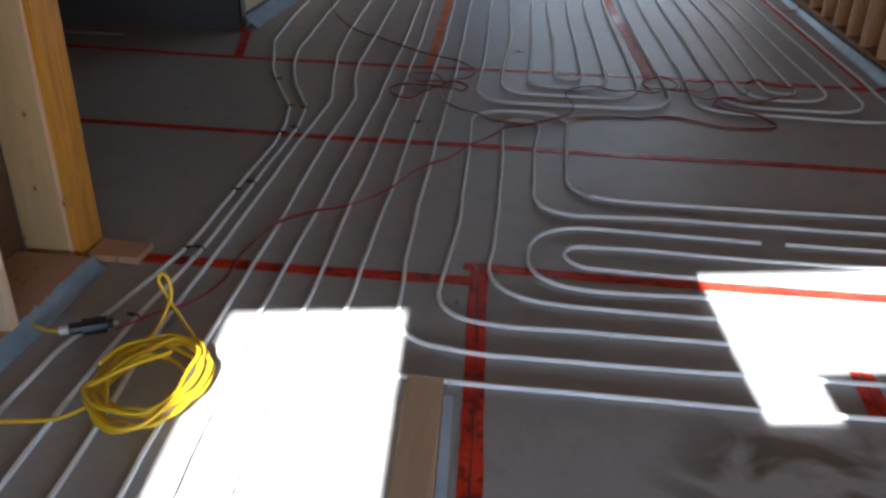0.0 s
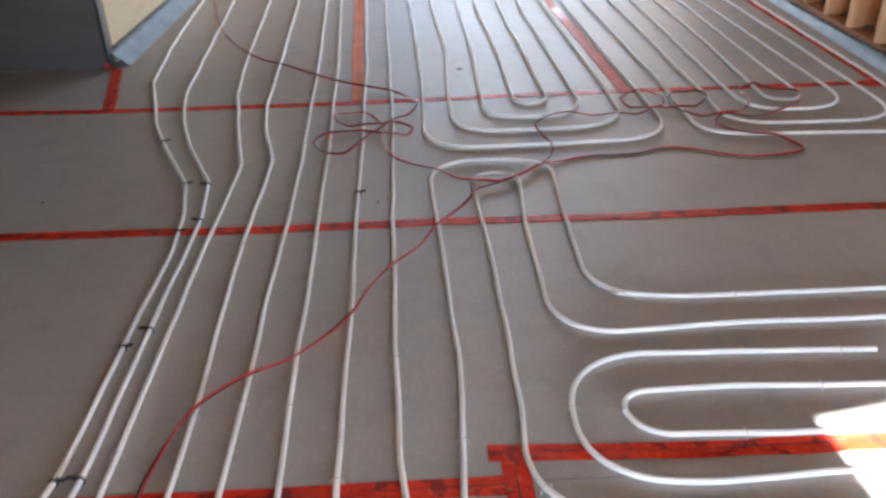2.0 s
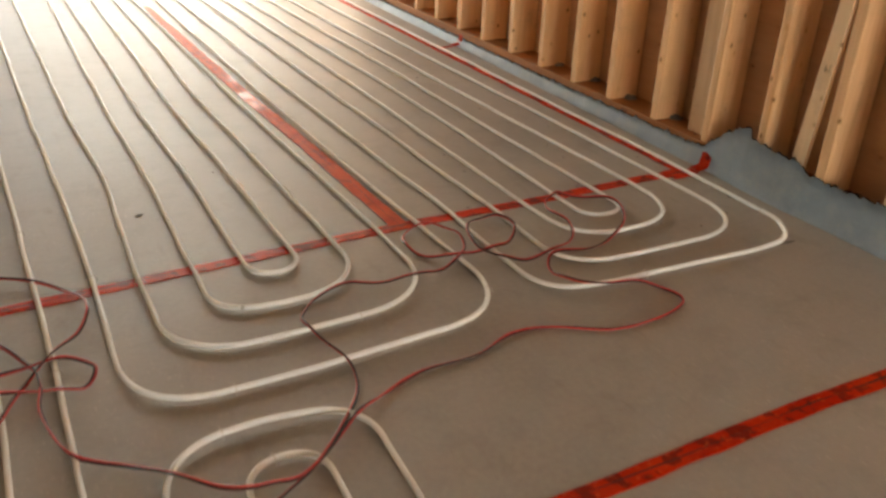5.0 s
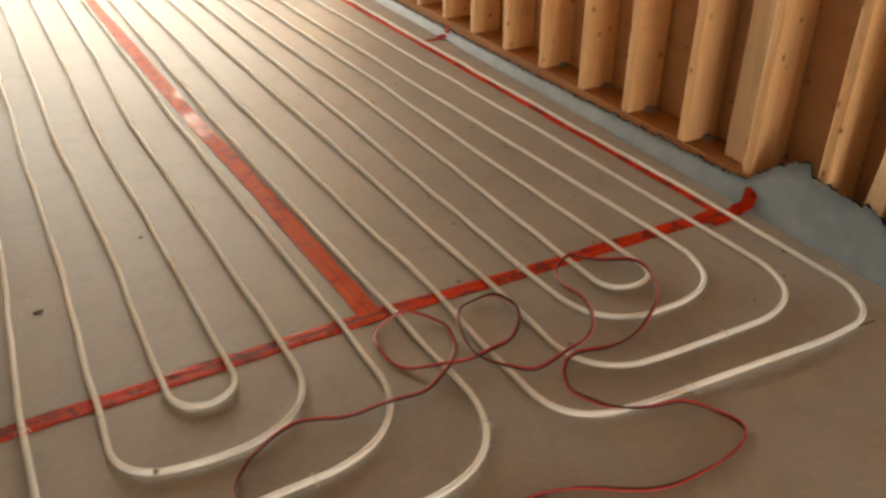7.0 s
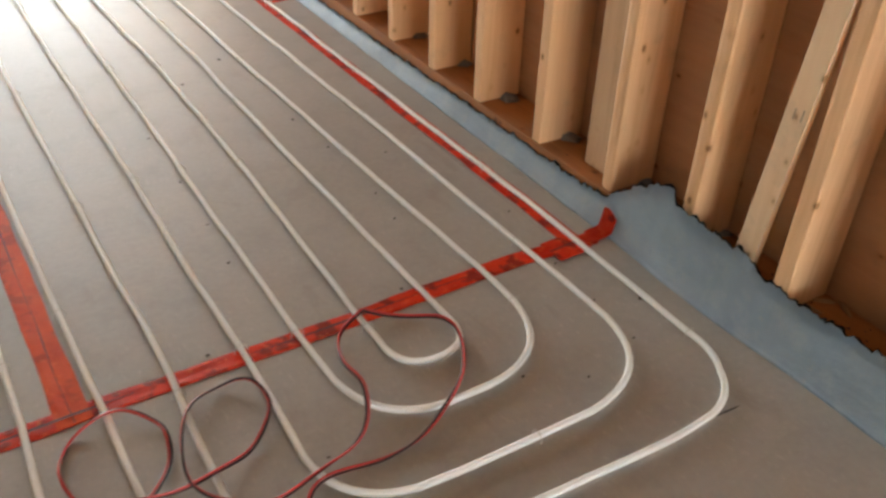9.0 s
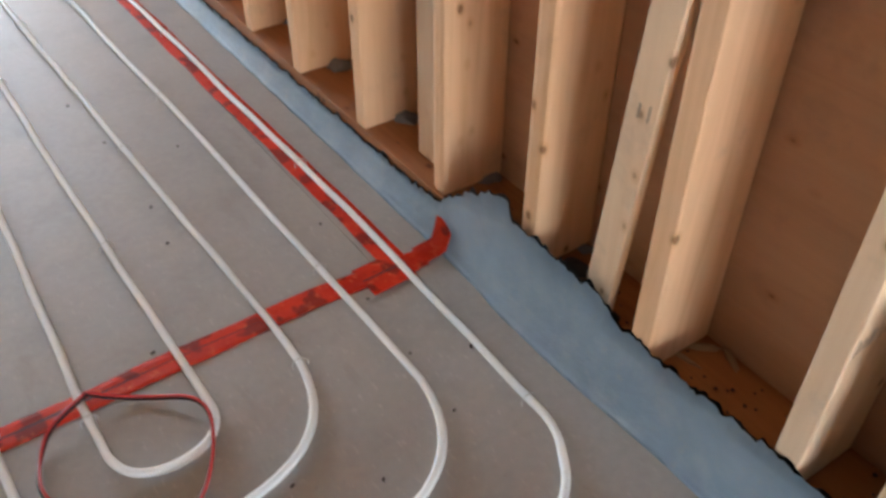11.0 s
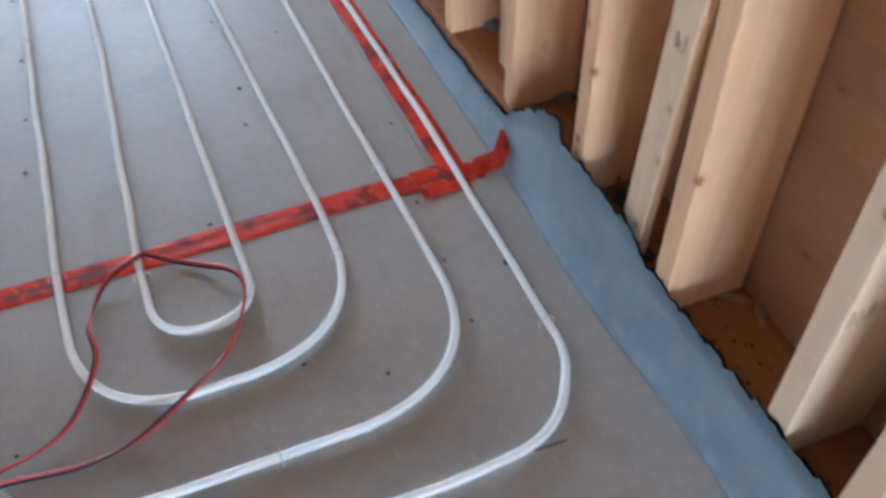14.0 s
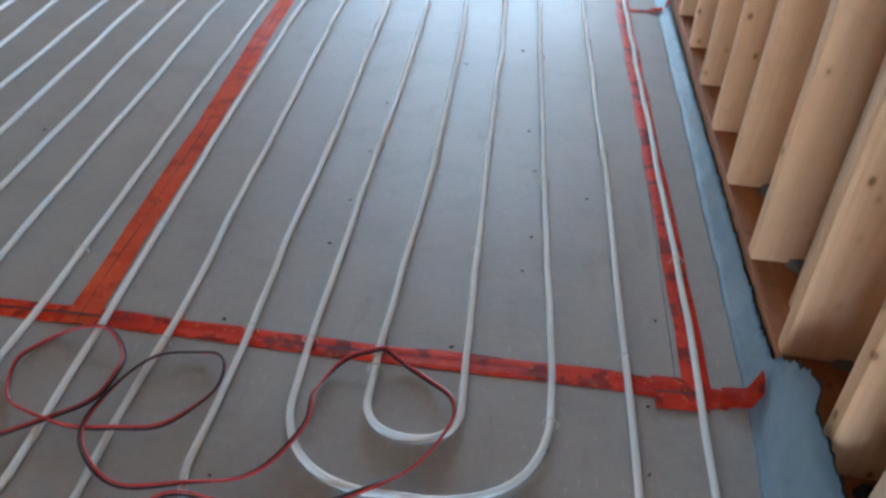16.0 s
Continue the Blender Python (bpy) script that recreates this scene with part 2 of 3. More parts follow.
def tube(path, radius, sides=8, caps=True):
    """A round bar swept along a list of places."""
    pts = [Vector(p) for p in path]
    bm = bmesh.new()
    rings = []
    for i, p in enumerate(pts):
        way = (pts[min(i + 1, len(pts) - 1)] - pts[max(i - 1, 0)]).normalized()
        side = way.cross(Vector((0, 0, 1)))
        side = side.normalized() if side.length > 1e-3 else Vector((1, 0, 0))
        up = side.cross(way)
        rings.append([bm.verts.new(p + radius * (math.cos(a) * side + math.sin(a) * up))
                      for a in (2 * math.pi * k / sides for k in range(sides))])
    for a, b in zip(rings, rings[1:]):
        for k in range(sides):
            bm.faces.new((a[k], a[(k + 1) % sides], b[(k + 1) % sides], b[k]))
    if caps:
        bm.faces.new(rings[0])
        bm.faces.new(rings[-1][::-1])
    bmesh.ops.recalc_face_normals(bm, faces=bm.faces)
    return bm


def rounded(points, step=0.03):
    """Walks along corner points (x, y, radius), rounding each corner to its radius."""
    out = []
    pts = [Vector(p[:2]) for p in points]
    for i, p in enumerate(pts):
        r = points[i][2] if len(points[i]) > 2 else 0.0
        if i in (0, len(pts) - 1) or r <= 0:
            out.append(p)
            continue
        a, b = (pts[i - 1] - p), (pts[i + 1] - p)
        half = a.angle(b) / 2
        if half > math.pi / 2 - 0.01:
            out.append(p)
            continue
        cut = min(r / math.tan(half), 0.6 * a.length, 0.6 * b.length)
        s, e = p + a.normalized() * cut, p + b.normalized() * cut
        for k in range(11):
            u = k / 10
            # a blend of arc and quadratic: a springy bend
            out.append((1 - u) ** 2 * s + 2 * u * (1 - u) * (p + (s + e - 2 * p) * 0.09) + u * u * e)
    dense = [out[0]]
    for a, b in zip(out, out[1:]):
        k = max(1, int((b - a).length / step))
        dense += [a + (b - a) * j / k for j in range(1, k + 1)]
    return dense


def spline(points, per=10):
    """A smooth line through places."""
    p = [Vector(q) for q in points]
    p = [2 * p[0] - p[1]] + p + [2 * p[-1] - p[-2]]
    out = []
    for a, b, c, d in zip(p, p[1:], p[2:], p[3:]):
        for k in range(per):
            u = k / per
            out.append(0.5 * (2 * b + (c - a) * u + (2 * a - 5 * b + 4 * c - d) * u * u + (3 * b - a - 3 * c + d) * u ** 3))
    return out + [p[-2]]


def prism(corners, z0, z1, bm=None):
    bm = bm or bmesh.new()
    lo = [bm.verts.new((x, y, z0)) for x, y in corners]
    hi = [bm.verts.new((x, y, z1)) for x, y in corners]
    bm.faces.new(hi)
    bm.faces.new(lo[::-1])
    n = len(corners)
    for i in range(n):
        bm.faces.new((lo[i], lo[(i + 1) % n], hi[(i + 1) % n], hi[i]))
    bmesh.ops.recalc_face_normals(bm, faces=bm.faces)
    return bm


def structure(name, bm, mat, label, category, parent=None):
    return tagged(mesh_object(name, bm, mat, parent), label, category, kind="structure")


def wall_with_holes(axis, at, thick, a0, a1, z1, holes):
    """A wall along y (axis x) or along x (axis y), built from blocks round its openings (a0, a1, z0, z1)."""
    bm = bmesh.new()
    cuts = sorted({a0, a1, *(h[0] for h in holes), *(h[1] for h in holes)})
    zs = sorted({0.0, z1, *(h[2] for h in holes), *(h[3] for h in holes)})
    for p, q in zip(cuts, cuts[1:]):
        for r, s in zip(zs, zs[1:]):
            mid = ((p + q) / 2, (r + s) / 2)
            if any(h[0] < mid[0] < h[1] and h[2] < mid[1] < h[3] for h in holes):
                continue
            lo, hi = ((at, p, r), (at + thick, q, s)) if axis == "x" else ((p, at, r), (q, at + thick, s))
            block(lo, hi, bm=bm)
    bmesh.ops.remove_doubles(bm, verts=bm.verts, dist=1e-5)
    return bm


# ---------------------------------------------------------------- structure
TOP = 2.75
FACE = 2.235          # room side of the east wall's studs
STUD, DEEP = 0.038, 0.145

structure("ground", block((-60, -60, -0.5), (60, 90, -0.32)), GROUND, "bare brown earth outside the building", "ground")
floor = structure("floor", block((-3.6, -1.55, -0.3), (3.4, 11.1, -0.012)), FLOOR,
                  "grey-brown faced insulation boards laid edge to edge on the slab", "floor")
# ceiling stays out of view; its dark boards hold bounced light down
structure("ceiling", prism([(-3.7, -1.5), (3.6, -0.04), (3.6, 11.2), (-3.7, 11.2)], TOP, TOP + 0.1), CEIL, "unseen plain boarded ceiling, kept dark to limit bounced light", "ceiling")

# south wall with the two openings that let the sun in, plus an added low light slot
south = wall_with_holes("y", -0.1, 0.1, -3.75, 3.4, TOP,
                        [(-0.1, 2.0, 0.35, 0.7), (-0.25, 0.26, 1.62, 2.29), (1.165, 1.36, 1.785, 2.43), (1.36, 2.06, 1.935, 2.43)])
wall_s = structure("wall_south", south, PLY, "unseen plywood wall with unglazed window openings and an added low slot", "wall")
wall_s.matrix_world = pose(0, -0.65, 0, 0, 0, math.degrees(math.atan(0.2)))
structure("wall_north", wall_with_holes("y", 11.0, 0.1, -3.6, 3.4, TOP, [(-0.5, 2.3, 0.0, 2.4)]), PLY,
          "plywood end wall with a wide open doorway", "wall")
structure("wall_west", block((-3.6, -1.5, 0), (-3.5, 11.0, TOP)), PLY, "plain plywood wall in deep shade", "wall")

# east wall: sheathing, plates and studs; its unseen far opening is added for light
east = structure("wall_east", wall_with_holes("x", FACE + DEEP, 0.02, -0.6, 11.0, TOP, [(8.6, 10.5, 0.0, 2.3)]), PLY,
                 "open stud wall of pine with brown plywood sheathing", "wall")
part("bottom_plate", block((FACE, -0.6, 0.004), (FACE + DEEP - 0.002, 8.5, 0.083), 0.002), PLATE, east, "brown weathered sole plate")
part("top_plate", block((FACE, -0.6, TOP - 0.08), (FACE + DEEP - 0.002, 8.5, TOP - 0.004)), PINE, east)


def stud_mesh(ease):
    """A sawn stud with eased edges, standing on its origin."""
    bm = block((0, -STUD, 0), (DEEP - 0.003, 0, TOP - 0.168), ease)
    me = bpy.data.meshes.new("stud")
    bm.to_mesh(me)
    bm.free()
    return me


ME_STUD, ME_STUD_PALE, ME_STUD_WANE = stud_mesh(0.004), stud_mesh(0.004), stud_mesh(0.011)
ME_STUD.materials.append(PINE)
ME_STUD_PALE.materials.append(PALE)
ME_STUD_WANE.materials.append(PINE)
rnd = random.Random(4)
stud_rows = [3.97, 4.1, 4.36, 4.635, 4.9, 5.198, 5.5] + [5.775 + 0.288 * k for k in range(10)]
stud_rows += [3.8 - 0.288 * k for k in range(15)]
for y in stud_rows:
    ob = new("stud", ME_STUD_PALE if y in (3.8, 4.1, 3.97) else ME_STUD_WANE if y in (4.635, 4.9) else ME_STUD)
    ob.matrix_world = pose(FACE + rnd.uniform(-0.002, 0.003), y, 0.084, 0, 0, rnd.uniform(-0.8, 0.8))
    ob.parent = east
part("trimmer", block((FACE + 0.014, 3.803, 0.084), (FACE + 0.05, 3.931, TOP - 0.09), 0.002), GOLD, east, "golden oiled board set between two studs")
part("blocking", block((FACE + 0.05, 4.94, 0.084), (FACE + 0.088, 5.025, TOP - 0.09), 0.003), PALE, east, "flat pale backing board in the bay")
part("nailer", block((FACE + 0.03, 4.905, 0.084), (FACE + 0.056, 4.926, TOP - 0.09), 0.002), PALE, east)

# blurred ink stamp on one stud and nail heads in the plate
stamp = random.Random(17)
for k in range(24):
    x0 = FACE + 0.005 + 0.0056 * k + stamp.uniform(-0.0012, 0.0012)
    z0 = 0.348 + 0.22 * (x0 - FACE) + stamp.uniform(0, 0.002)
    tall, thick = stamp.uniform(0.02, 0.027) * (0.55 if k % 5 == 3 else 1), stamp.uniform(0.0012, 0.0034)
    part("ink_mark", prism([(0, 0), (thick, 0), (thick, 0.0012), (0, 0.0012)], 0, tall), INK if k < 6 else FAINT, east).matrix_world = pose(x0, 4.1 - STUD - 0.0007, z0, 0, stamp.uniform(-3, 5), 0)
nails = random.Random(21)
for k in range(44):
    y = nails.choice((4.18, 4.23, 4.27, 4.02, 4.46, 4.77, 5.06, 3.7, 3.6)) + nails.uniform(-0.05, 0.06)
    x = FACE + nails.uniform(0.03, 0.13)
    part("nail_head", tube([(x, y, 0.082), (x, y + 0.0004, 0.0848)], nails.uniform(0.0014, 0.0034), 7), SCRAP, east)

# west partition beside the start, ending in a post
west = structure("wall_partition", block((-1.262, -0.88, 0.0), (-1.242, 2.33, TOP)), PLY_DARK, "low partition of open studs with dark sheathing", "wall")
part("bottom_plate", block((-1.24, -0.6, 0.004), (-1.004, 2.3, 0.042), 0.003), PLY, west, "brown sole plate")
for y in (1.912, 1.52, 1.13, 0.74, 0.35, -0.04):
    part("stud", block((-1.24, y - STUD, 0.043), (-0.996, y, TOP), 0.003), PALE, west)
part("end_stud", block((-1.24, 2.338, 0.004), (-1.094, 2.383, TOP), 0.003), TAN, west)
part("corner_strip", block((-1.092, 2.336, 0.004), (-1.078, 2.385, TOP), 0.003), PINE, west, "bright sawn edge strip")
part("end_board", block((-1.076, 2.338, 0.004), (-1.052, 2.47, TOP), 0.003), GOLD, west, "golden yellow face board")

# grey panelled room block beyond the open floor on the west side
structure("wall_block_south", block((-3.5, 5.41, 0.0), (-1.615, 5.51, TOP)), GREYPANEL, "dark grey panel wall with a dusty face", "wall")
block_east = structure("wall_block_east", block((-1.7, 5.51, 0.0), (-1.61, 8.2, TOP)), PLY_PALE, "pale plywood wall above a membrane strip", "wall")
part("corner_trim", block((-1.617, 5.402, 0.03), (-1.602, 5.42, TOP), 0.002), BLACK, block_east, "black corner edge")


# ---------------------------------------------------------------- membrane upstands
def upstand(name, y0, y1, foot, top, height, label, bumps=1.0, seed=1, curl=0.0, backing=False):
    """A strip of sheet that runs on the floor, turns up at a wall and ends in a torn edge."""
    bm = bmesh.new()
    n = int((y1 - y0) / 0.006)
    rows, back = [], []
    for i in range(n + 1):
        y = y0 + (y1 - y0) * i / n
        w = noise.noise((y * 3.1, seed, 0)) * 0.006 * bumps + noise.noise((y * 11, seed, 4)) * 0.002 * bumps
        torn = noise.noise((y * 16, seed, 9)) * 0.006 + noise.noise((y * 75, seed, 2)) * 0.007
        torn += 0.008 * ((y * 13 + 1.5 * noise.noise((y * 5, seed, 8))) % 1.0 - 0.5) + 0.004 * ((y * 41 + 2 * noise.noise((y * 9, seed, 3))) % 1.0 - 0.5)
        low = height(y)
        h = low + torn
        f, t = foot(y) + w, top(y)
        sag = noise.noise((y * 6, seed, 7)) * 0.008
        lie = math.copysign(0.012 + 0.003 * noise.noise((y * 8, seed, 1)), t - f)
        prof = [(f - lie, 0.0012), (f - 0.5 * lie, 0.0035), (f, 0.0085 + abs(w) * 0.3), (f + (t - f) * 0.45 + sag, 0.01 + low * 0.33),
                (f + (t - f) * 0.8 + sag, low * 0.66 + 0.004), (t + curl * h, h)]
        rows.append([bm.verts.new((x, y, z)) for x, z in prof])
        fray = 0.0025 + noise.noise((y * 34, seed, 5)) * 0.012 + noise.noise((y * 110, seed, 6)) * 0.006
        back.append((t + curl * h + 0.003, y, h + fray))
    for a, b in zip(rows, rows[1:]):
        for k in range(len(a) - 1):
            bm.faces.new((a[k], a[k + 1], b[k + 1], b[k]))
    bmesh.ops.solidify(bm, geom=list(bm.faces), thickness=0.0012)
    ob = mesh_object(name, bm, FOIL, smooth=True)
    tagged(ob, label, "membrane", kind="structure")
    # black ragged strip that draws the shadow line behind the tear
    if backing:
        bm = bmesh.new()
        pairs = [[bm.verts.new((x, y, z - 0.03)), bm.verts.new((x, y, z))] for x, y, z in back]
        for a, b in zip(pairs, pairs[1:]):
            bm.faces.new((a[0], a[1], b[1], b[0]))
        bmesh.ops.solidify(bm, geom=list(bm.faces), thickness=0.0008)
        part("edge_shadow_strip", bm, BLACK, ob, "black ragged strip for the shadow line behind the torn edge")
    return ob


def bell(y, mid, wide):
    return math.exp(-((y - mid) / wide) ** 4)


def east_height(y):
    ys = (3.8, 3.87, 3.96, 4.005, 4.1, 4.31, 4.37, 4.43, 4.5, 4.635, 4.645, 4.662, 4.72, 4.763, 4.862, 4.93, 5.2, 5.53, 6.1, 7.0)
    zs = (0.16, 0.156, 0.14, 0.15, 0.145, 0.138, 0.136, 0.168, 0.165, 0.18, 0.218, 0.221, 0.19, 0.162, 0.078, 0.066, 0.06, 0.055, 0.045, 0.04)
    return float(np.interp(y, ys, zs))


upstand("trim_membrane_east", 3.822, 8.5, lambda y: 2.206 - 0.01 * bell(y, 4.5, 0.2), lambda y: FACE - 0.006 - 0.012 * bell(y, 4.68, 0.1), east_height,
        "pale blue-grey membrane edge torn along the stud wall", 1.0, 3, backing=True)
upstand("trim_membrane_west", -0.6, 2.31, lambda y: -0.972, lambda y: -1.0, lambda y: 0.046, "blue-grey membrane edge along the partition", 0.4, 8)
upstand("trim_membrane_block", 5.45, 8.2, lambda y: -1.525, lambda y: -1.604, lambda y: 0.075, "light blue membrane edge below pale plywood", 0.5, 12)
# black strip standing for the shadowed gap the sheet leaves on the plywood
part("gap_shadow_strip", block((-1.609, 5.51, 0.075), (-1.599, 8.2, 0.092)), BLACK, block_east, "black strip for the shadowed gap above the membrane")


# ---------------------------------------------------------------- tape
def tape(points, wide=0.055, seed=0, label="creased red sheathing tape over a board joint", z=0.0015, mat=None):
    """A strip of tape: slightly ragged edges, lifted creases, a sunk seam in the middle."""
    line = rounded([(*p, 0) for p in points], 0.02)
    bm = bmesh.new()
    rows = []
    for i, p in enumerate(line):
        way = (line[min(i + 1, len(line) - 1)] - line[max(i - 1, 0)]).normalized()
        side = Vector((-way.y, way.x))
        s = i * 0.02
        row = []
        for k, u in enumerate((-1, -0.6, -0.12, 0.12, 0.6, 1)):
            rag = noise.noise((s * 9, seed * 7.3, k * 3.1)) * 0.004
            q = p + side * (u * wide / 2 + rag * (abs(u) == 1))
            dz = 0.0006 * (abs(u) == 0.6) + max(0, noise.noise((s * 24, seed, k * 5.0))) * 0.002 * (abs(u) < 1)
            row.append(bm.verts.new((q.x, q.y, z + dz)))
        rows.append(row)
    for a, b in zip(rows, rows[1:]):
        for k in range(5):
            bm.faces.new((a[k], a[k + 1], b[k + 1], b[k]))
    base = list(bm.faces)
    bmesh.ops.recalc_face_normals(bm, faces=base)
    bmesh.ops.solidify(bm, geom=base, thickness=0.0008)
    ob = mesh_object("tape_strip", bm, mat or TAPE)
    # dark joint that shows through as a broken line
    sm = bmesh.new()
    last = None
    for i, p in enumerate(line):
        way = (line[min(i + 1, len(line) - 1)] - line[max(i - 1, 0)]).normalized()
        side = Vector((-way.y, way.x))
        half = 0.0035 * noise.noise((i * 0.13, seed * 2.9, 6)) + 0.0016
        if mat:
            half *= 0.5
        if half < 0.0004:
            last = None
            continue
        mid = p + side * (0.004 * noise.noise((i * 0.07, seed, 3)))
        pair = [sm.verts.new((*(mid + side * k * half), z + 0.0034)) for k in (-1, 1)]
        if last:
            sm.faces.new((*last, pair[1], pair[0]))
        last = pair
    tagged(part("joint_line", sm, SEAM, ob, "dark broken joint line"), kind="stuff")
    return tagged(ob, label, "tape", "joint tapes")


tape([(-0.875, 2.393), (-0.45, 2.399), (0.182, 2.419)], 0.056, 1)
tape([(0.14, 2.512), (0.6, 2.5), (0.867, 2.506), (2.0, 2.53)], 0.05, 2)
tape([(0.191, 2.515), (0.205, 2.25), (0.224, 2.0), (0.257, 1.5), (0.33, 0.4), (0.385, -0.5)], 0.056, 3, z=0.003)
tape([(-3.4, 3.53), (-1.73, 3.572), (-0.873, 3.574), (-0.5, 3.568), (0.08, 3.59), (0.7, 3.588), (1.43, 3.605), (2.1, 3.6)], 0.05, 4)
tape([(-3.4, 4.8), (-2.47, 4.79), (-1.44, 4.752), (-0.43, 4.762), (0.25, 4.798), (0.92, 4.824), (1.5, 4.824), (1.95, 4.834), (2.16, 4.82)], 0.05, 5)
tape([(-1.405, 4.76), (-1.56, 5.38)], 0.055, 6, "short diagonal red tape running to a wall corner", z=0.003)
tape([(-0.285, 4.79), (-0.325, 5.35), (-0.376, 6.2), (-0.44, 7.25), (-0.53, 8.7), (-0.62, 10.9)], 0.06, 7, "red sheathing tape coloured orange for its sheen, over a board joint", z=0.003, mat=AMBER)
tape([(0.93, 4.8), (0.908, 5.23), (0.875, 5.85), (0.835, 6.4), (0.8, 7.2), (0.62, 10.9)], 0.06, 8, "shiny red tape with an orange sheen in its colour, over a board joint", z=0.003, mat=ORANGE)
tape([(2.108, 4.79), (2.1, 5.28), (2.084, 5.9), (2.068, 6.65), (2.035, 8.5)], 0.05, 9, "wrinkled red tape running along beside the stud wall", z=0.003)
tape([(2.04, 6.84), (2.17, 6.85)], 0.03, 10)
tape([(1.23, 1.91), (1.235, 2.105)], 0.06, 11, "short loose piece of red tape")
tape([(2.025, 4.816), (2.12, 4.82)], 0.08, 12, "square patch of red tape at a joint", z=0.0045)


def tape_tab(x, y, run, h, seed):
    """Tape end that climbs the membrane and curls over at its tip."""
    bm = bmesh.new()
    rows = []
    for i in range(17):
        u = i / 16
        flat, climb, up = min(1, u / 0.5), min(1, max(0, u - 0.5) / 0.3), max(0, u - 0.8) / 0.2
        cx = x + run * (flat + 0.28 * climb + 0.05 * up)
        cz = 0.007 + 0.01 * flat ** 2 + h * (climb + 0.35 * up)
        mid = y + noise.noise((u * 3, seed, 0)) * 0.004 + 0.012 * up
        rows.append([bm.verts.new((cx, mid + v * 0.026 * (1 - 0.5 * up ** 1.5), cz + 0.003 * (1 - abs(v)))) for v in (-1, -0.5, 0, 0.5, 1)])
    for a, b in zip(rows, rows[1:]):
        for k in range(4):
            bm.faces.new((a[k], a[k + 1], b[k + 1], b[k]))
    bmesh.ops.solidify(bm, geom=list(bm.faces), thickness=0.001)
    return tagged(mesh_object("tape_tab", bm, TAPE, smooth=True), "red tape end folded up on the membrane", "tape")


tape_tab(2.15, 4.82, 0.046, 0.034, 1)
tape_tab(2.165, 6.85, 0.05, 0.03, 2)
tape_tab(-1.565, 5.37, -0.035, 0.02, 3)

# ---------------------------------------------------------------- heating pipes
R = 0.0071
laid = []
CLIP = tube([(-0.0135, 0, 0.0), (-0.013, 0, 0.012), (-0.006, 0, 0.0195), (0.006, 0, 0.0195), (0.013, 0, 0.012), (0.0135, 0, 0.0)], 0.0011, 5)
ME_CLIP = bpy.data.meshes.new("staple")
CLIP.to_mesh(ME_CLIP)
CLIP.free()
ME_CLIP.materials.append(CLEAR)
TIE = tube([(R * 1.25 * math.cos(a), 0, R + R * 1.25 * math.sin(a)) for a in (k * math.pi / 8 for k in range(17))], 0.0028, 5, False)
block((R, -0.004, R * 1.9), (R + 0.02, 0.004, R * 1.9 + 0.005), bm=TIE)
ME_TIE = bpy.data.meshes.new("tie")
TIE.to_mesh(ME_TIE)
TIE.free()
ME_TIE.materials.append(BLACK)


def pipe(points, seed, ties=(), every=0.78, label="white plastic heating pipe stapled to the floor boards"):
    line = rounded(points)
    flat = []
    s = 0.0
    for i, p in enumerate(line):
        if i:
            s += (p - line[i - 1]).length
        way = (line[min(i + 1, len(line) - 1)] - line[max(i - 1, 0)]).normalized()
        sway = noise.noise((s * 1.9, seed * 5.7, 0)) * 0.006 + noise.noise((s * 5.5, seed * 3.3, 5)) * 0.0036
        q = p + Vector((-way.y, way.x)) * sway
        lift = 0.0025 + max(0, noise.noise((s * 1.3, seed, 8))) * 0.006
        flat.append((q.x, q.y, R + lift))
    laid.extend(flat)
    ob = mesh_object("heating_pipe", tube(flat, R, 8), PEX, smooth=True)
    tagged(ob, label, "pipe", "heating pipes")
    gap = every * (0.4 + 0.5 * abs(noise.noise((seed, 2.2, 1))))
    for a, b in zip(flat, flat[1:]):
        a, b = Vector(a), Vector(b)
        gap -= (b - a).length
        turn = math.degrees(math.atan2((b - a).y, (b - a).x)) - 90
        if gap < 0:
            gap = every
            c = new("staple", ME_CLIP)
            c.matrix_world = pose(b.x, b.y, b.z - R - 0.002, 0, 0, turn)
            c.parent = ob
    for x, y in ties:
        i = min(range(len(flat) - 1), key=lambda k: (flat[k][0] - x) ** 2 + (flat[k][1] - y) ** 2)
        a, b = Vector(flat[i]), Vector(flat[i + 1])
        c = new("cable_tie", ME_TIE)
        c.matrix_world = pose(a.x, a.y, a.z - R, 0, 0, math.degrees(math.atan2((b - a).y, (b - a).x)) - 90 + 180 * (seed % 2))
        c.parent = ob
    return ob


FAR = 10.7
LEVELS = (4.83, 5.5, 6.35, 7.2, 8.0)


def leg(xs):
    """A long leg, from the bend northwards: where it lies at each level, then straight on to the far end."""
    pts = [(x, y, 1.5) for x, y in zip(xs, LEVELS)]
    return pts + [(xs[-1] + (xs[-1] - xs[-2]) * (FAR - 8.0) / 0.8, FAR)]


def hairpin(left, right, bend, seed):
    """Two long legs joined by a bend on the south side."""
    return pipe(leg(left)[::-1] + bend + leg(right), seed)


hairpin((0.41, 0.395, 0.35, 0.33, 0.31), (0.557, 0.528, 0.488, 0.48, 0.46), [(0.412, 4.675, 0.075), (0.56, 4.68, 0.075)], 1)
hairpin((0.268, 0.262, 0.232, 0.213, 0.198), (0.688, 0.662, 0.618, 0.618, 0.6), [(0.27, 4.545, 0.189), (0.4, 4.508, 0.4), (0.7, 4.52, 0.189)], 2)
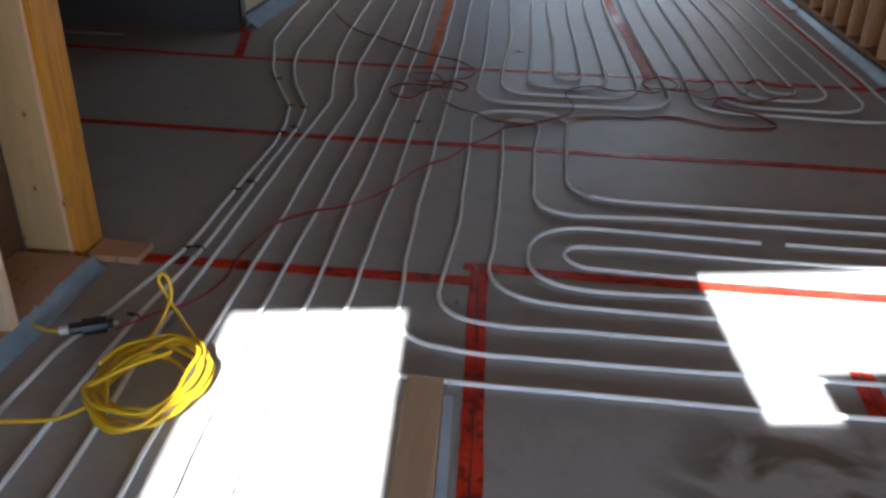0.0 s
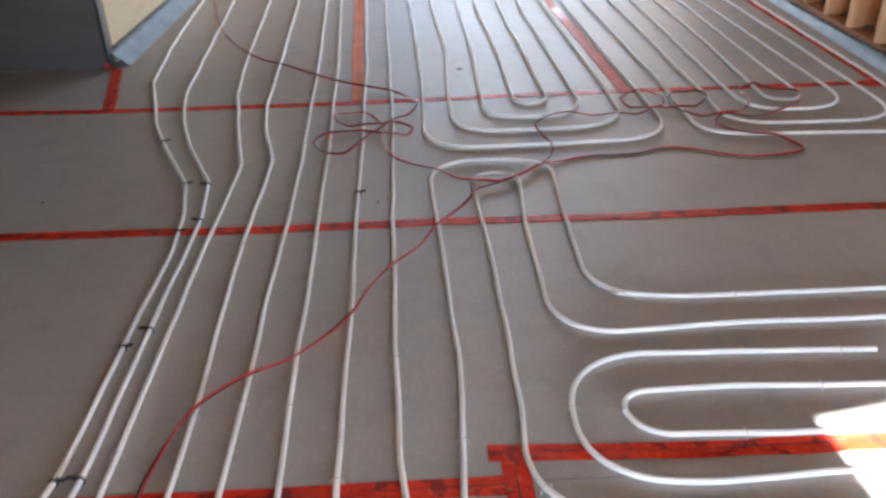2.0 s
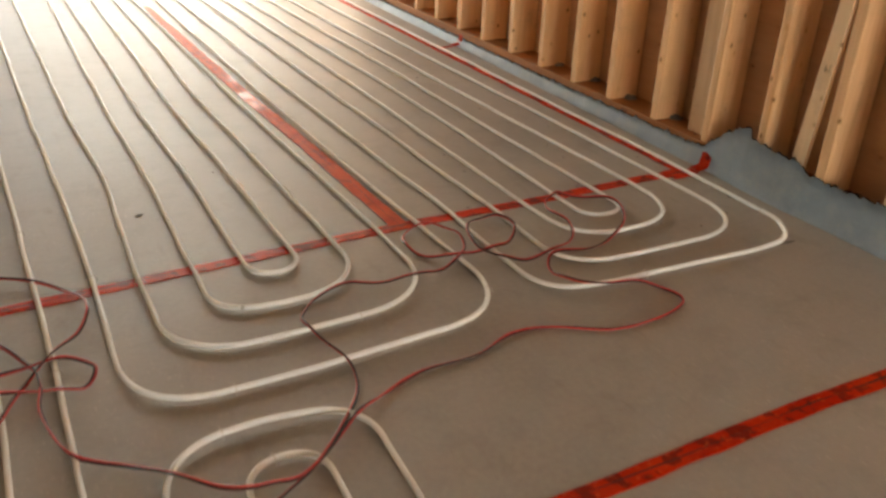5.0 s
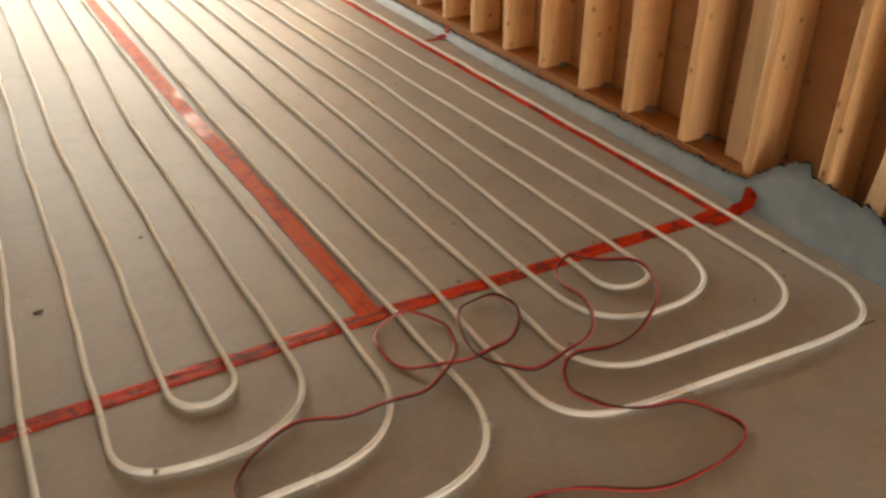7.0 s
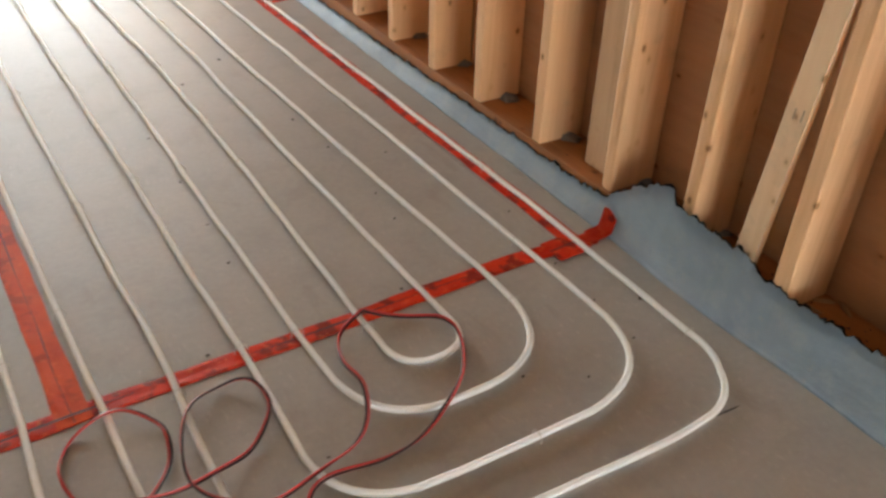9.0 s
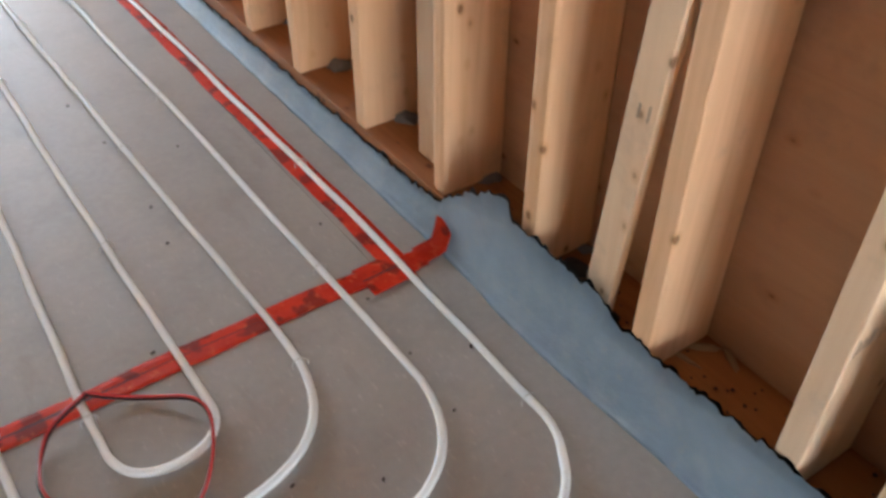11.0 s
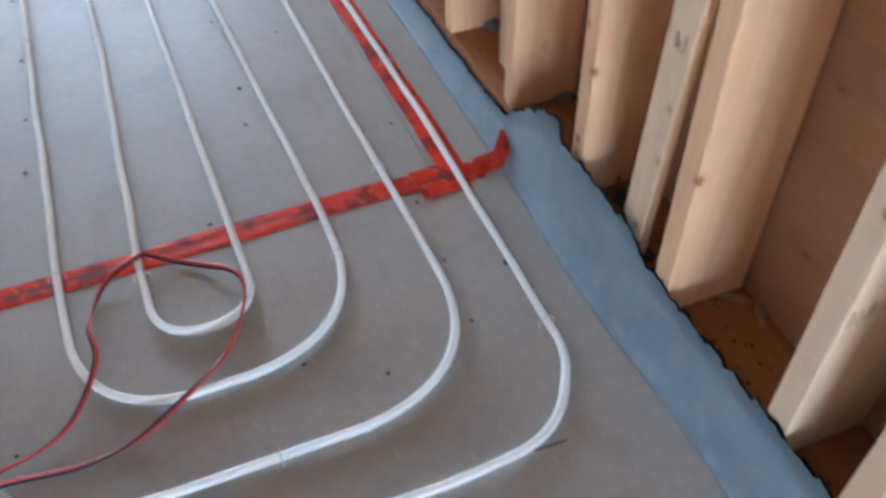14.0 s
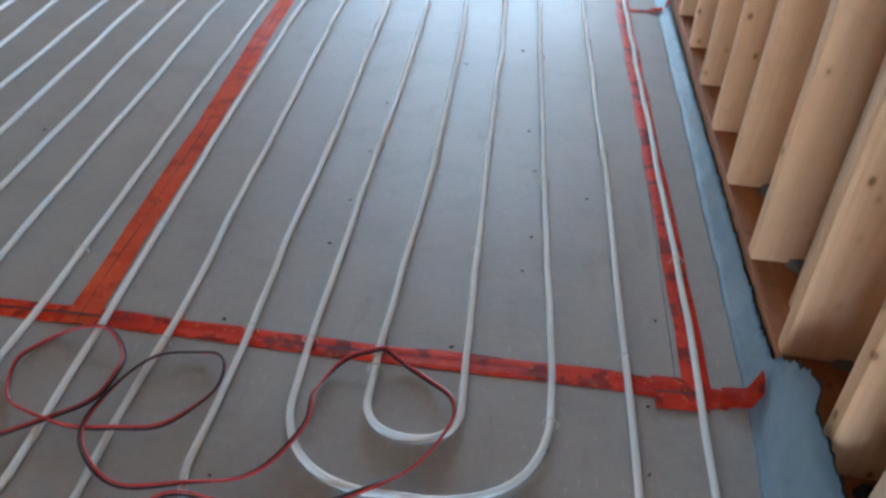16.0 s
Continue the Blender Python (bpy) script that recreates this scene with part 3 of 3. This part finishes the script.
hairpin((0.12, 0.128, 0.075, 0.04, 0.01), (0.843, 0.811, 0.772, 0.748, 0.72), [(0.134, 4.37, 0.176), (0.45, 4.362, 0.5), (0.856, 4.38, 0.216)], 3)
hairpin((0.006, -0.02, -0.068, -0.105, -0.14), (0.98, 0.94, 0.9, 0.876, 0.855), [(0.012, 4.19, 0.189), (0.45, 4.2, 0.5), (1.01, 4.235, 0.216)], 4)
hairpin((1.514, 1.516, 1.495, 1.452, 1.42), (1.68, 1.652, 1.636, 1.6, 1.57), [(1.518, 4.62, 0.075), (1.684, 4.626, 0.07)], 5)
hairpin((1.38, 1.366, 1.35, 1.318, 1.29), (1.836, 1.802, 1.764, 1.728, 1.7), [(1.392, 4.505, 0.162), (1.84, 4.505, 0.203)], 6)
hairpin((1.26, 1.238, 1.206, 1.176, 1.15), (1.978, 1.96, 1.93, 1.9, 1.872), [(1.262, 4.37, 0.189), (1.5, 4.352, 0.6), (1.984, 4.352, 0.203)], 7)
hairpin((1.111, 1.082, 1.045, 1.02, 0.992), (2.106, 2.098, 2.082, 2.066, 2.052), [(1.118, 4.262, 0.23), (1.33, 4.24, 0.6), (1.88, 4.222, 0.6), (2.03, 4.235, 0.13), (2.108, 4.36, 0.13)], 8)

# long runs on the west side, which turn off through the doorway at the far end
pipe([(-3.3, 8.95), (-1.8, 8.95, 0.2), (-1.56, 8.6, 0.3), (-1.487, 7.19, 1.0), (-1.377, 5.73, 0.8), (-1.307, 5.13, 0.4), (-1.127, 4.54, 0.4), (-1.01, 4.27, 0.4), (-0.849, 3.92, 0.15), (-0.802, 3.69, 0.3), (-0.772, 3.44, 0.4),
      (-0.763, 2.47, 0.8), (-0.817, 2.075, 0.5), (-0.865, 1.86, 0.3), (-0.869, 1.54, 0.5), (-0.847, -0.51)], 11, [(-1.036, 4.35), (-0.851, 3.91), (-0.775, 3.56), (-0.763, 2.923), (-0.764, 2.463)])
pipe([(-3.3, 8.85), (-1.55, 8.85, 0.15), (-1.32, 8.5, 0.3), (-1.257, 6.99, 1.0), (-1.142, 5.51, 0.8), (-1.097, 4.91, 0.4), (-1.022, 4.57, 0.5), (-0.917, 4.27, 0.5), (-0.772, 3.93, 0.15), (-0.735, 3.65, 0.4), (-0.723, 3.19, 0.6),
      (-0.703, 2.47, 0.8), (-0.735, 2.02, 0.5), (-0.727, 1.49, 0.8), (-0.647, -0.51)], 12, [(-0.764, 3.902), (-0.736, 3.622), (-0.714, 2.99), (-0.703, 2.462), (-0.722, 2.046)])
pipe([(-3.3, 8.75), (-1.3, 8.75, 0.15), (-1.08, 8.4, 0.3), (-1.007, 6.89, 1.0), (-0.912, 5.49, 0.6), (-0.849, 4.87, 0.4), (-0.767, 4.47, 0.4), (-0.677, 4.07, 0.2), (-0.677, 3.49, 0.5), (-0.655, 2.44, 1.0), (-0.643, 1.89, 0.8), (-0.603, 1.36, 0.8), (-0.487, -0.51)], 13)
pipe([(-3.3, 8.65), (-1.1, 8.65, 0.15), (-0.9, 8.3, 0.3), (-0.817, 6.91, 1.0), (-0.722, 5.38, 0.6), (-0.692, 4.74, 0.3), (-0.642, 4.42, 0.3), (-0.567, 4.11, 0.2), (-0.561, 3.49, 0.5), (-0.519, 2.59, 1.0), (-0.502, 1.99, 1.0), (-0.462, 1.38, 1.0), (-0.347, -0.51)], 14)
pipe([(-3.3, 8.55), (-0.9, 8.55, 0.15), (-0.72, 8.2, 0.3), (-0.632, 6.94, 1.0), (-0.517, 5.24, 0.8), (-0.452, 4.09, 0.8), (-0.442, 3.59, 0.8), (-0.417, 2.69, 1.0), (-0.402, 2.09, 1.0), (-0.247, -0.51)], 15)
pipe([(-3.3, 8.45), (-0.8, 8.45, 0.15), (-0.61, 8.1, 0.3), (-0.522, 6.74, 1.0), (-0.419, 5.29, 0.8), (-0.372, 4.39, 0.8), (-0.339, 3.59, 1.0), (-0.309, 2.79, 1.0), (-0.287, 2.145, 1.0), (-0.127, -0.51)], 16)
pipe([(-0.58, FAR), (-0.366, 6.795, 2.0), (-0.276, 5.295, 1.0), (-0.233, 4.195, 1.0), (-0.213, 3.595, 1.0), (-0.177, 2.495, 0.8), (-0.166, 2.095, 0.5), (-0.131, 1.895, 0.16), (0.129, 1.887, 0.5), (0.939, 1.893, 1.0),
      (2.05, 1.93, 0.06), (2.05, 2.06, 0.06), (0.939, 2.033, 1.0), (0.219, 2.017, 0.5), (-0.001, 2.055, 0.14), (-0.047, 2.495, 0.4), (-0.068, 2.935, 1.0), (-0.093, 3.595, 1.0), (-0.119, 4.445, 1.0), (-0.161, 5.295, 1.0), (-0.236, 6.695, 2.0), (-0.44, FAR)], 17, [(-0.212, 3.81)])
# nest of loops that fans out to the east
pipe([(2.05, 3.11, 0.0), (0.987, 3.09, 0.5), (0.627, 3.083, 0.5), (0.467, 3.148, 0.16), (0.47, 3.618, 0.5), (0.477, 4.028, 0.13), (0.277, 4.058, 0.3), (0.027, 4.038, 0.15), (0.057, 3.498, 1.0), (0.09, 2.848, 1.0),
      (0.082, 2.188, 0.15), (0.307, 2.163, 0.5), (0.927, 2.176, 1.0), (2.05, 2.22)], 18)
pipe([(2.05, 2.97), (1.207, 2.96, 0.5), (0.807, 2.95, 0.4), (0.345, 2.918, 0.16), (0.337, 3.498, 0.5), (0.345, 3.933, 0.075), (0.177, 3.938, 0.08), (0.203, 3.398, 0.6), (0.227, 2.648, 0.5), (0.212, 2.328, 0.19),
      (0.507, 2.298, 0.5), (0.907, 2.303, 1.0), (2.05, 2.34)], 19)
pipe([(1.207, 2.824), (2.0, 2.83, 0.065), (2.0, 2.705, 0.065), (1.107, 2.691, 1.0), (0.727, 2.698, 0.5), (0.452, 2.688, 0.065), (0.467, 2.543, 0.09), (0.807, 2.538, 0.5), (2.0, 2.57, 0.065), (2.0, 2.44, 0.065),
      (0.857, 2.418, 0.5), (0.567, 2.393, 0.5), (0.342, 2.428, 0.19), (0.342, 2.838, 0.2), (0.757, 2.83, 0.5), (1.125, 2.821)], 20)


# ---------------------------------------------------------------- wires and cord
grid = {}
for q in laid:
    grid.setdefault((round(q[0] / 0.03), round(q[1] / 0.03)), q)


def over_pipes(line, rest):
    """Raises a line on the floor wherever it crosses a pipe."""
    zs = []
    for p in line:
        i, j = round(p.x / 0.03), round(p.y / 0.03)
        near = any((a, b) in grid for a in (i - 1, i, i + 1) for b in (j - 1, j, j + 1))
        zs.append(rest + (2 * R + 0.004 if near else 0.0))
    for _ in range(26):
        zs = [zs[0]] + [max((a + b + c) / 3, rest) for a, b, c in zip(zs, zs[1:], zs[2:])] + [zs[-1]]
    return [Vector((p.x, p.y, z)) for p, z in zip(line, zs)]


def twin_wire(points, seed, label, bias=0.2):
    """Flat two-core wire, one core red and one black, that twists as it lies."""
    line = over_pipes(spline([Vector((x, y, 0)) for x, y in points], 12), 0.0045)
    root = tagged(new("twin_wire"), label, "wire")
    for sign, mat, name in ((1, REDWIRE, "red_core"), (-1, BLACKWIRE, "black_core")):
        off = []
        s = 0.0
        for i, p in enumerate(line):
            if i:
                s += (p - line[i - 1]).length
            way = (line[min(i + 1, len(line) - 1)] - line[max(i - 1, 0)]).normalized()
            side = way.cross(Vector((0, 0, 1))).normalized()
            a = noise.noise((s * 1.6, seed, 3)) * 6.5 + bias
            off.append(p + sign * 0.0026 * (math.cos(a) * side + math.sin(a) * Vector((0, 0, 1))))
        part(name, tube(off, 0.0026, 6), mat, root, smooth=True)
    return root


twin_wire([(-0.754, 1.957), (-0.684, 2.052), (-0.624, 2.125), (-0.574, 2.292), (-0.577, 2.462), (-0.529, 2.652), (-0.424, 2.782), (-0.314, 2.862), (-0.194, 3.032), (-0.144, 3.172), (-0.079, 3.302),
           (0.006, 3.442), (0.061, 3.552), (0.156, 3.702), (0.206, 3.802), (0.331, 3.882), (0.441, 3.982), (0.536, 4.042), (0.656, 4.087), (0.806, 4.092), (0.931, 4.137), (1.042, 4.122), (1.186, 4.047), (1.326, 4.042),
           (1.416, 4.062), (1.458, 4.094), (1.45, 4.145), (1.389, 4.202), (1.298, 4.224), (1.227, 4.271), (1.203, 4.343), (1.226, 4.416), (1.276, 4.446), (1.391, 4.445), (1.494, 4.466), (1.606, 4.547),
           (1.661, 4.637), (1.666, 4.707), (1.611, 4.768), (1.526, 4.82)], 1, "thin red and black twin wire trailing over the pipes")
twin_wire([(1.526, 4.82), (1.451, 4.777), (1.422, 4.696), (1.426, 4.612), (1.38, 4.517), (1.282, 4.47), (1.17, 4.452), (1.106, 4.487), (1.071, 4.552), (1.086, 4.652), (1.126, 4.727), (1.196, 4.76),
           (1.246, 4.73), (1.251, 4.652), (1.196, 4.586), (1.119, 4.552), (1.026, 4.547), (0.926, 4.582), (0.888, 4.642), (0.888, 4.712), (0.926, 4.767), (1.006, 4.778), (1.061, 4.72), (1.06, 4.639), (1.017, 4.562), (0.952, 4.514), (0.871, 4.494),
           (0.765, 4.499), (0.67, 4.52), (0.598, 4.514), (0.504, 4.462), (0.466, 4.412), (0.474, 4.322), (0.507, 4.172), (0.466, 4.042), (0.318, 3.877), (0.228, 3.86), (0.161, 3.875), (0.077, 3.95),
           (-0.023, 4.043), (-0.115, 4.107), (-0.156, 4.258), (-0.151, 4.355)], 2, "loosely looped red and black twin wire on the floor", 0.3)
twin_wire([(-0.151, 4.355), (-0.16, 4.44), (-0.2, 4.53), (-0.26, 4.6), (-0.345, 4.61), (-0.366, 4.52), (-0.297, 4.44), (-0.2, 4.455), (-0.09, 4.465), (-0.035, 4.4), (-0.065, 4.335), (-0.135, 4.345), (-0.25, 4.38), (-0.38, 4.355),
           (-0.425, 4.26), (-0.376, 4.155), (-0.297, 4.16), (-0.235, 4.27), (-0.19, 4.38), (-0.12, 4.49), (-0.05, 4.58), (-0.02, 4.68), (-0.05, 4.78), (-0.15, 4.89), (-0.41, 5.05), (-0.67, 5.32),
           (-0.9, 5.537), (-1.17, 6.08), (-1.39, 6.89)], 3, "tangled dark twin wire leading off across the pipes", -1.3)


def extension_cord():
    root = tagged(new("extension_cord"), "coiled yellow extension cord lying on the pipes", "cord")
    r = random.Random(9)
    pts = [Vector((-1.12, 1.49, 0.02)), Vector((-0.98, 1.52, 0.026)), Vector((-0.83, 1.556, 0.026)), Vector((-0.71, 1.585, 0.026))]
    turns = 8
    for k in range(turns * 12):
        a = 2 * math.pi * k / 12 - 2.6
        lap = k // 12
        wide = 0.113 + 0.014 * math.sin(lap * 1.9) + 0.012 * math.sin(k * 0.33) + r.uniform(-0.011, 0.011)
        pts.append(Vector((-0.545 + wide * math.cos(a) + 0.012 * math.sin(lap * 2.4), 1.725 + 1.38 * wide * math.sin(a) + 0.016 * math.cos(lap * 1.7),
                           0.024 + 0.006 * lap + 0.012 * abs(math.sin(k * 0.61)))))
    part("coil", tube(spline(pts, 5), 0.0052, 7), YELLOW, root, smooth=True)
    loop = [(-0.44, 1.8, 0.05), (-0.5, 1.9, 0.055), (-0.565, 1.97, 0.07), (-0.625, 2.02, 0.11), (-0.64, 2.02, 0.15), (-0.63, 2.02, 0.175), (-0.61, 2.015, 0.165), (-0.605, 2.01, 0.12),
            (-0.615, 1.99, 0.08), (-0.625, 1.92, 0.05), (-0.65, 1.82, 0.04)]
    part("standing_loop", tube(spline(loop, 6), 0.005, 7), YELLOW, root, smooth=True)
    tail = [(-0.53, 1.82, 0.07), (-0.6, 1.73, 0.08), (-0.68, 1.65, 0.06)]
    part("tail", tube(spline(tail, 6), 0.0062, 7), YELLOW, root, smooth=True)
    return root


extension_cord()


def plug_joint():
    root = tagged(new("cord_connector"), "black cord connector joining a yellow cord to thin wire", "connector")
    lead = over_pipes(spline([Vector((-1.06, 1.99, 0)), Vector((-0.97, 1.94, 0)), Vector((-0.9, 1.915, 0)), Vector((-0.865, 1.92, 0))], 6), 0.008)
    part("lead", tube([(p.x, p.y, p.z + 0.012) for p in lead], 0.005, 7), YELLOW, root, smooth=True)
    ax, bx = Vector((-0.862, 1.92, 0.036)), Vector((-0.765, 1.975, 0.032))
    bm = bmesh.new()
    for u0, u1, rad in ((0.0, 0.3, 0.017), (0.3, 0.85, 0.024), (0.85, 1.0, 0.013)):
        t = tube([ax.lerp(bx, u0 + 0.001), ax.lerp(bx, u0 + 0.04), ax.lerp(bx, u1 - 0.04), ax.lerp(bx, u1)], rad, 10)
        me = bpy.data.meshes.new("piece")
        t.to_mesh(me)
        t.free()
        bm.from_mesh(me)
        bpy.data.meshes.remove(me)
    part("socket", bm, BLACK, root, "black moulded socket")
    part("collar", tube([ax - (bx - ax) * 0.22, ax - (bx - ax) * 0.02], 0.013, 10), CLEAR, root, "milky plastic end")
    part("wire_end", tube([bx, bx + (bx - ax) * 0.12], 0.006, 8), CLEAR, root, "white wire sleeve")


plug_joint()

# ---------------------------------------------------------------- loose wood and scraps
plate = prism([(0.066, 1.857), (0.157, 1.857), (0.31, -0.4), (0.22, -0.4)], 0.003, 0.041)
bmesh.ops.bevel(plate, geom=list(plate.edges), offset=0.003, segments=2, affect="EDGES", profile=0.6)
tagged(mesh_object("sole_plate", plate, PLATE_PALE), "pale pine plank lying along the membrane edge", "plank")
tagged(mesh_object("membrane_scrap", prism([(0.315, -0.4), (0.352, -0.4), (0.184, 1.84), (0.16, 1.84)], 0.0005, 0.004), FOIL), "narrow strip of blue-grey membrane beside a plank", "membrane")
tagged(mesh_object("wood_offcut", block((-1.04, 2.34, 0.003), (-0.87, 2.452, 0.026), 0.004), PLY), "short brown pine offcut at the post's foot", "offcut")

lean = tagged(new("leaning_board"), "narrow pale offcut leaning in the stud bay", "board")
lean_m = pose(2.252, 4.46, 0.085, 5.8, -2, 0)
ob = part("plank", block((0, -0.026, 0), (0.019, 0.026, 1.2), 0.002), PALE, lean)
ob.matrix_world = lean_m
ob = part("pencil_mark", block((-0.0008, -0.014, 0.4), (0.0002, -0.0115, 0.425)), INK, lean)
block_mark = part("pencil_mark", block((-0.0008, 0.003, 0.398), (0.0002, 0.006, 0.42)), INK, lean)
for o in (ob, block_mark):
    o.matrix_world = lean_m


def chip(x, y, long, wide, turn, mat=SCRAP, label="dark crumb of debris on the floor", tall=0.004):
    r = random.Random(int((x * 37 + y * 91) * 1000))
    n = 7
    pts = []
    for k in range(n):
        a = 2 * math.pi * k / n
        s = r.uniform(0.7, 1.1)
        pts.append((long / 2 * math.cos(a) * s, wide / 2 * math.sin(a) * s))
    ob = mesh_object("debris", prism(pts, 0, tall), mat)
    ob.matrix_world = pose(x, y, 0.0012, 0, 0, turn)
    return tagged(ob, label, "debris", "floor debris")


SPECKS = ((-0.15, 3.745, 0.022, 0.014, 20), (-1.33, 3.823, 0.028, 0.016, 0), (0.142, 2.282, 0.03, 0.016, 90), (-2.01, 4.177, 0.03, 0.014, 0), (0.19, 5.225, 0.05, 0.026, 10), (2.012, 4.229, 0.108, 0.006, -3), (1.995, 4.48, 0.013, 0.008, 10),
          (2.004, 4.622, 0.014, 0.008, 30), (2.012, 4.777, 0.014, 0.008, 0), (2.044, 5.02, 0.012, 0.007, 0), (1.768, 5.134, 0.016, 0.008, 0), (1.782, 5.266, 0.018, 0.009, 50), (1.722, 4.499, 0.022, 0.01, 10),
          (1.835, 4.645, 0.013, 0.008, 0), (2.098, 4.576, 0.026, 0.014, 60), (1.837, 4.434, 0.014, 0.011, 40), (1.345, 5.33, 0.016, 0.009, 0), (1.345, 5.569, 0.015, 0.008, 30), (1.338, 5.15, 0.02, 0.009, 0),
          (1.336, 5.86, 0.016, 0.009, 20), (1.198, 4.864, 0.02, 0.009, 0), (1.777, 5.564, 0.016, 0.009, 0), (1.645, 4.867, 0.02, 0.01, 10), (1.533, 6.19, 0.022, 0.012, 0), (1.754, 5.778, 0.018, 0.009, 0), (1.707, 6.343, 0.022, 0.009, 0),
          (0.49, 5.494, 0.02, 0.012, 0), (1.301, 4.5, 0.014, 0.008, 0), (-0.246, 5.84, 0.02, 0.011, 0), (1.91, 5.456, 0.014, 0.008, 0), (2.205, 3.835, 0.03, 0.012, 40), (2.17, 3.83, 0.02, 0.01, 100))
for x, y, l, w, a in SPECKS:
    chip(x, y, 0.52 * l, 0.5 * w, a, tall=0.0025)


def mound(x, y, long, wide, tall, mat=DUST, label="small grey clod of dried dirt on the sole plate"):
    """A low lumpy clod of site dirt."""
    bm = bmesh.new()
    bmesh.ops.create_icosphere(bm, subdivisions=3, radius=1.0)
    for v in bm.verts:
        k = 1 + 0.45 * noise.noise(v.co * 1.7 + Vector((x * 31, y * 17, 0))) + 0.2 * noise.noise(v.co * 5 + Vector((y * 9, 0, x)))
        v.co = Vector((v.co.x * long * k, v.co.y * wide * k, max(0.0, v.co.z * tall * k)))
    ob = mesh_object("dirt_clod", bm, mat, smooth=True)
    ob.matrix_world = pose(x, y, 0.0832, 0, 0, x * 900)
    return tagged(ob, label, "clod", "dirt clods")


for x, y, l, w, h in ((2.345, 4.872, 0.028, 0.02, 0.014), (2.335, 5.15, 0.03, 0.022, 0.016), (2.33, 5.445, 0.03, 0.024, 0.015), (2.345, 5.74, 0.032, 0.02, 0.016), (2.34, 6.03, 0.03, 0.024, 0.014), (2.36, 4.59, 0.014, 0.012, 0.008)):
    mound(x, y, l, w, h)
# dark clods, some put in to stand for the bay's deep shade
for x, y, l, w, h in ((2.29, 4.505, 0.02, 0.03, 0.022), (2.31, 4.56, 0.026, 0.018, 0.014), (2.275, 4.435, 0.016, 0.012, 0.012), (2.33, 4.385, 0.02, 0.012, 0.01)):
    mound(x, y, l, w, h, SCRAP, "dark crumbled clod that also stands for shade in the stud bay")
for x, y, l, w, h in ((2.35, 4.312, 0.03, 0.008, 0.003), (2.31, 4.315, 0.03, 0.005, 0.002), (2.37, 4.27, 0.006, 0.03, 0.003)):
    mound(x, y, l, w, h, SAWDUST, "low drift of pale sawdust against a stud")
chip(-0.097, 1.743, 0.045, 0.03, 30, DUST, "small grey scrap of rubbish on the floor", 0.012)
rod = tube([(-2.95, 5.06, 0.012), (-2.6, 5.07, 0.012), (-2.25, 5.07, 0.012)], 0.011, 8)
tagged(mesh_object("metal_rod", rod, DUST, smooth=True), "thin grey rod lying along the grey wall", "rod")

# ---------------------------------------------------------------- floor boards, piece by piece
def x_at(line, y):
    (xa, ya), (xb, yb) = line
    return xa + (xb - xa) * (y - ya) / (yb - ya)


def board(corners):
    cx, cy = sum(p[0] for p in corners) / 4, sum(p[1] for p in corners) / 4
    tight = [(x + 0.0008 * (1 if x < cx else -1), y + 0.0008 * (1 if y < cy else -1)) for x, y in corners]
    ob = mesh_object("insulation_board", prism(tight, -0.011, 0.0), FLOOR, floor)
    return ob


rows_y = (-1.5, 1.22, 2.43, 3.615, 4.82)
for i, (ya, yb) in enumerate(zip(rows_y, rows_y[1:])):
    cuts = (-3.5, 0.21, 2.38) if i < 2 else (-3.5, 2.38)
    for xa, xb in zip(cuts, cuts[1:]):
        board([(xa, ya), (xb, ya), (xb, yb), (xa, yb)])
seams = [((-3.5, 4.8), (-3.5, 11)), ((-1.63, 4.8), (-1.63, 11)), ((-0.3, 4.83), (-0.62, 10.9)), ((0.92, 4.83), (0.56, 10.9)), ((2.07, 4.8), (2.055, 8.5)), ((2.38, 4.8), (2.38, 11))]
for l, r in zip(seams, seams[1:]):
    for ya, yb in ((4.82, 8.6), (8.6, 11.0)):
        board([(x_at(l, ya), ya), (x_at(r, ya), ya), (x_at(r, yb), yb), (x_at(l, yb), yb)])
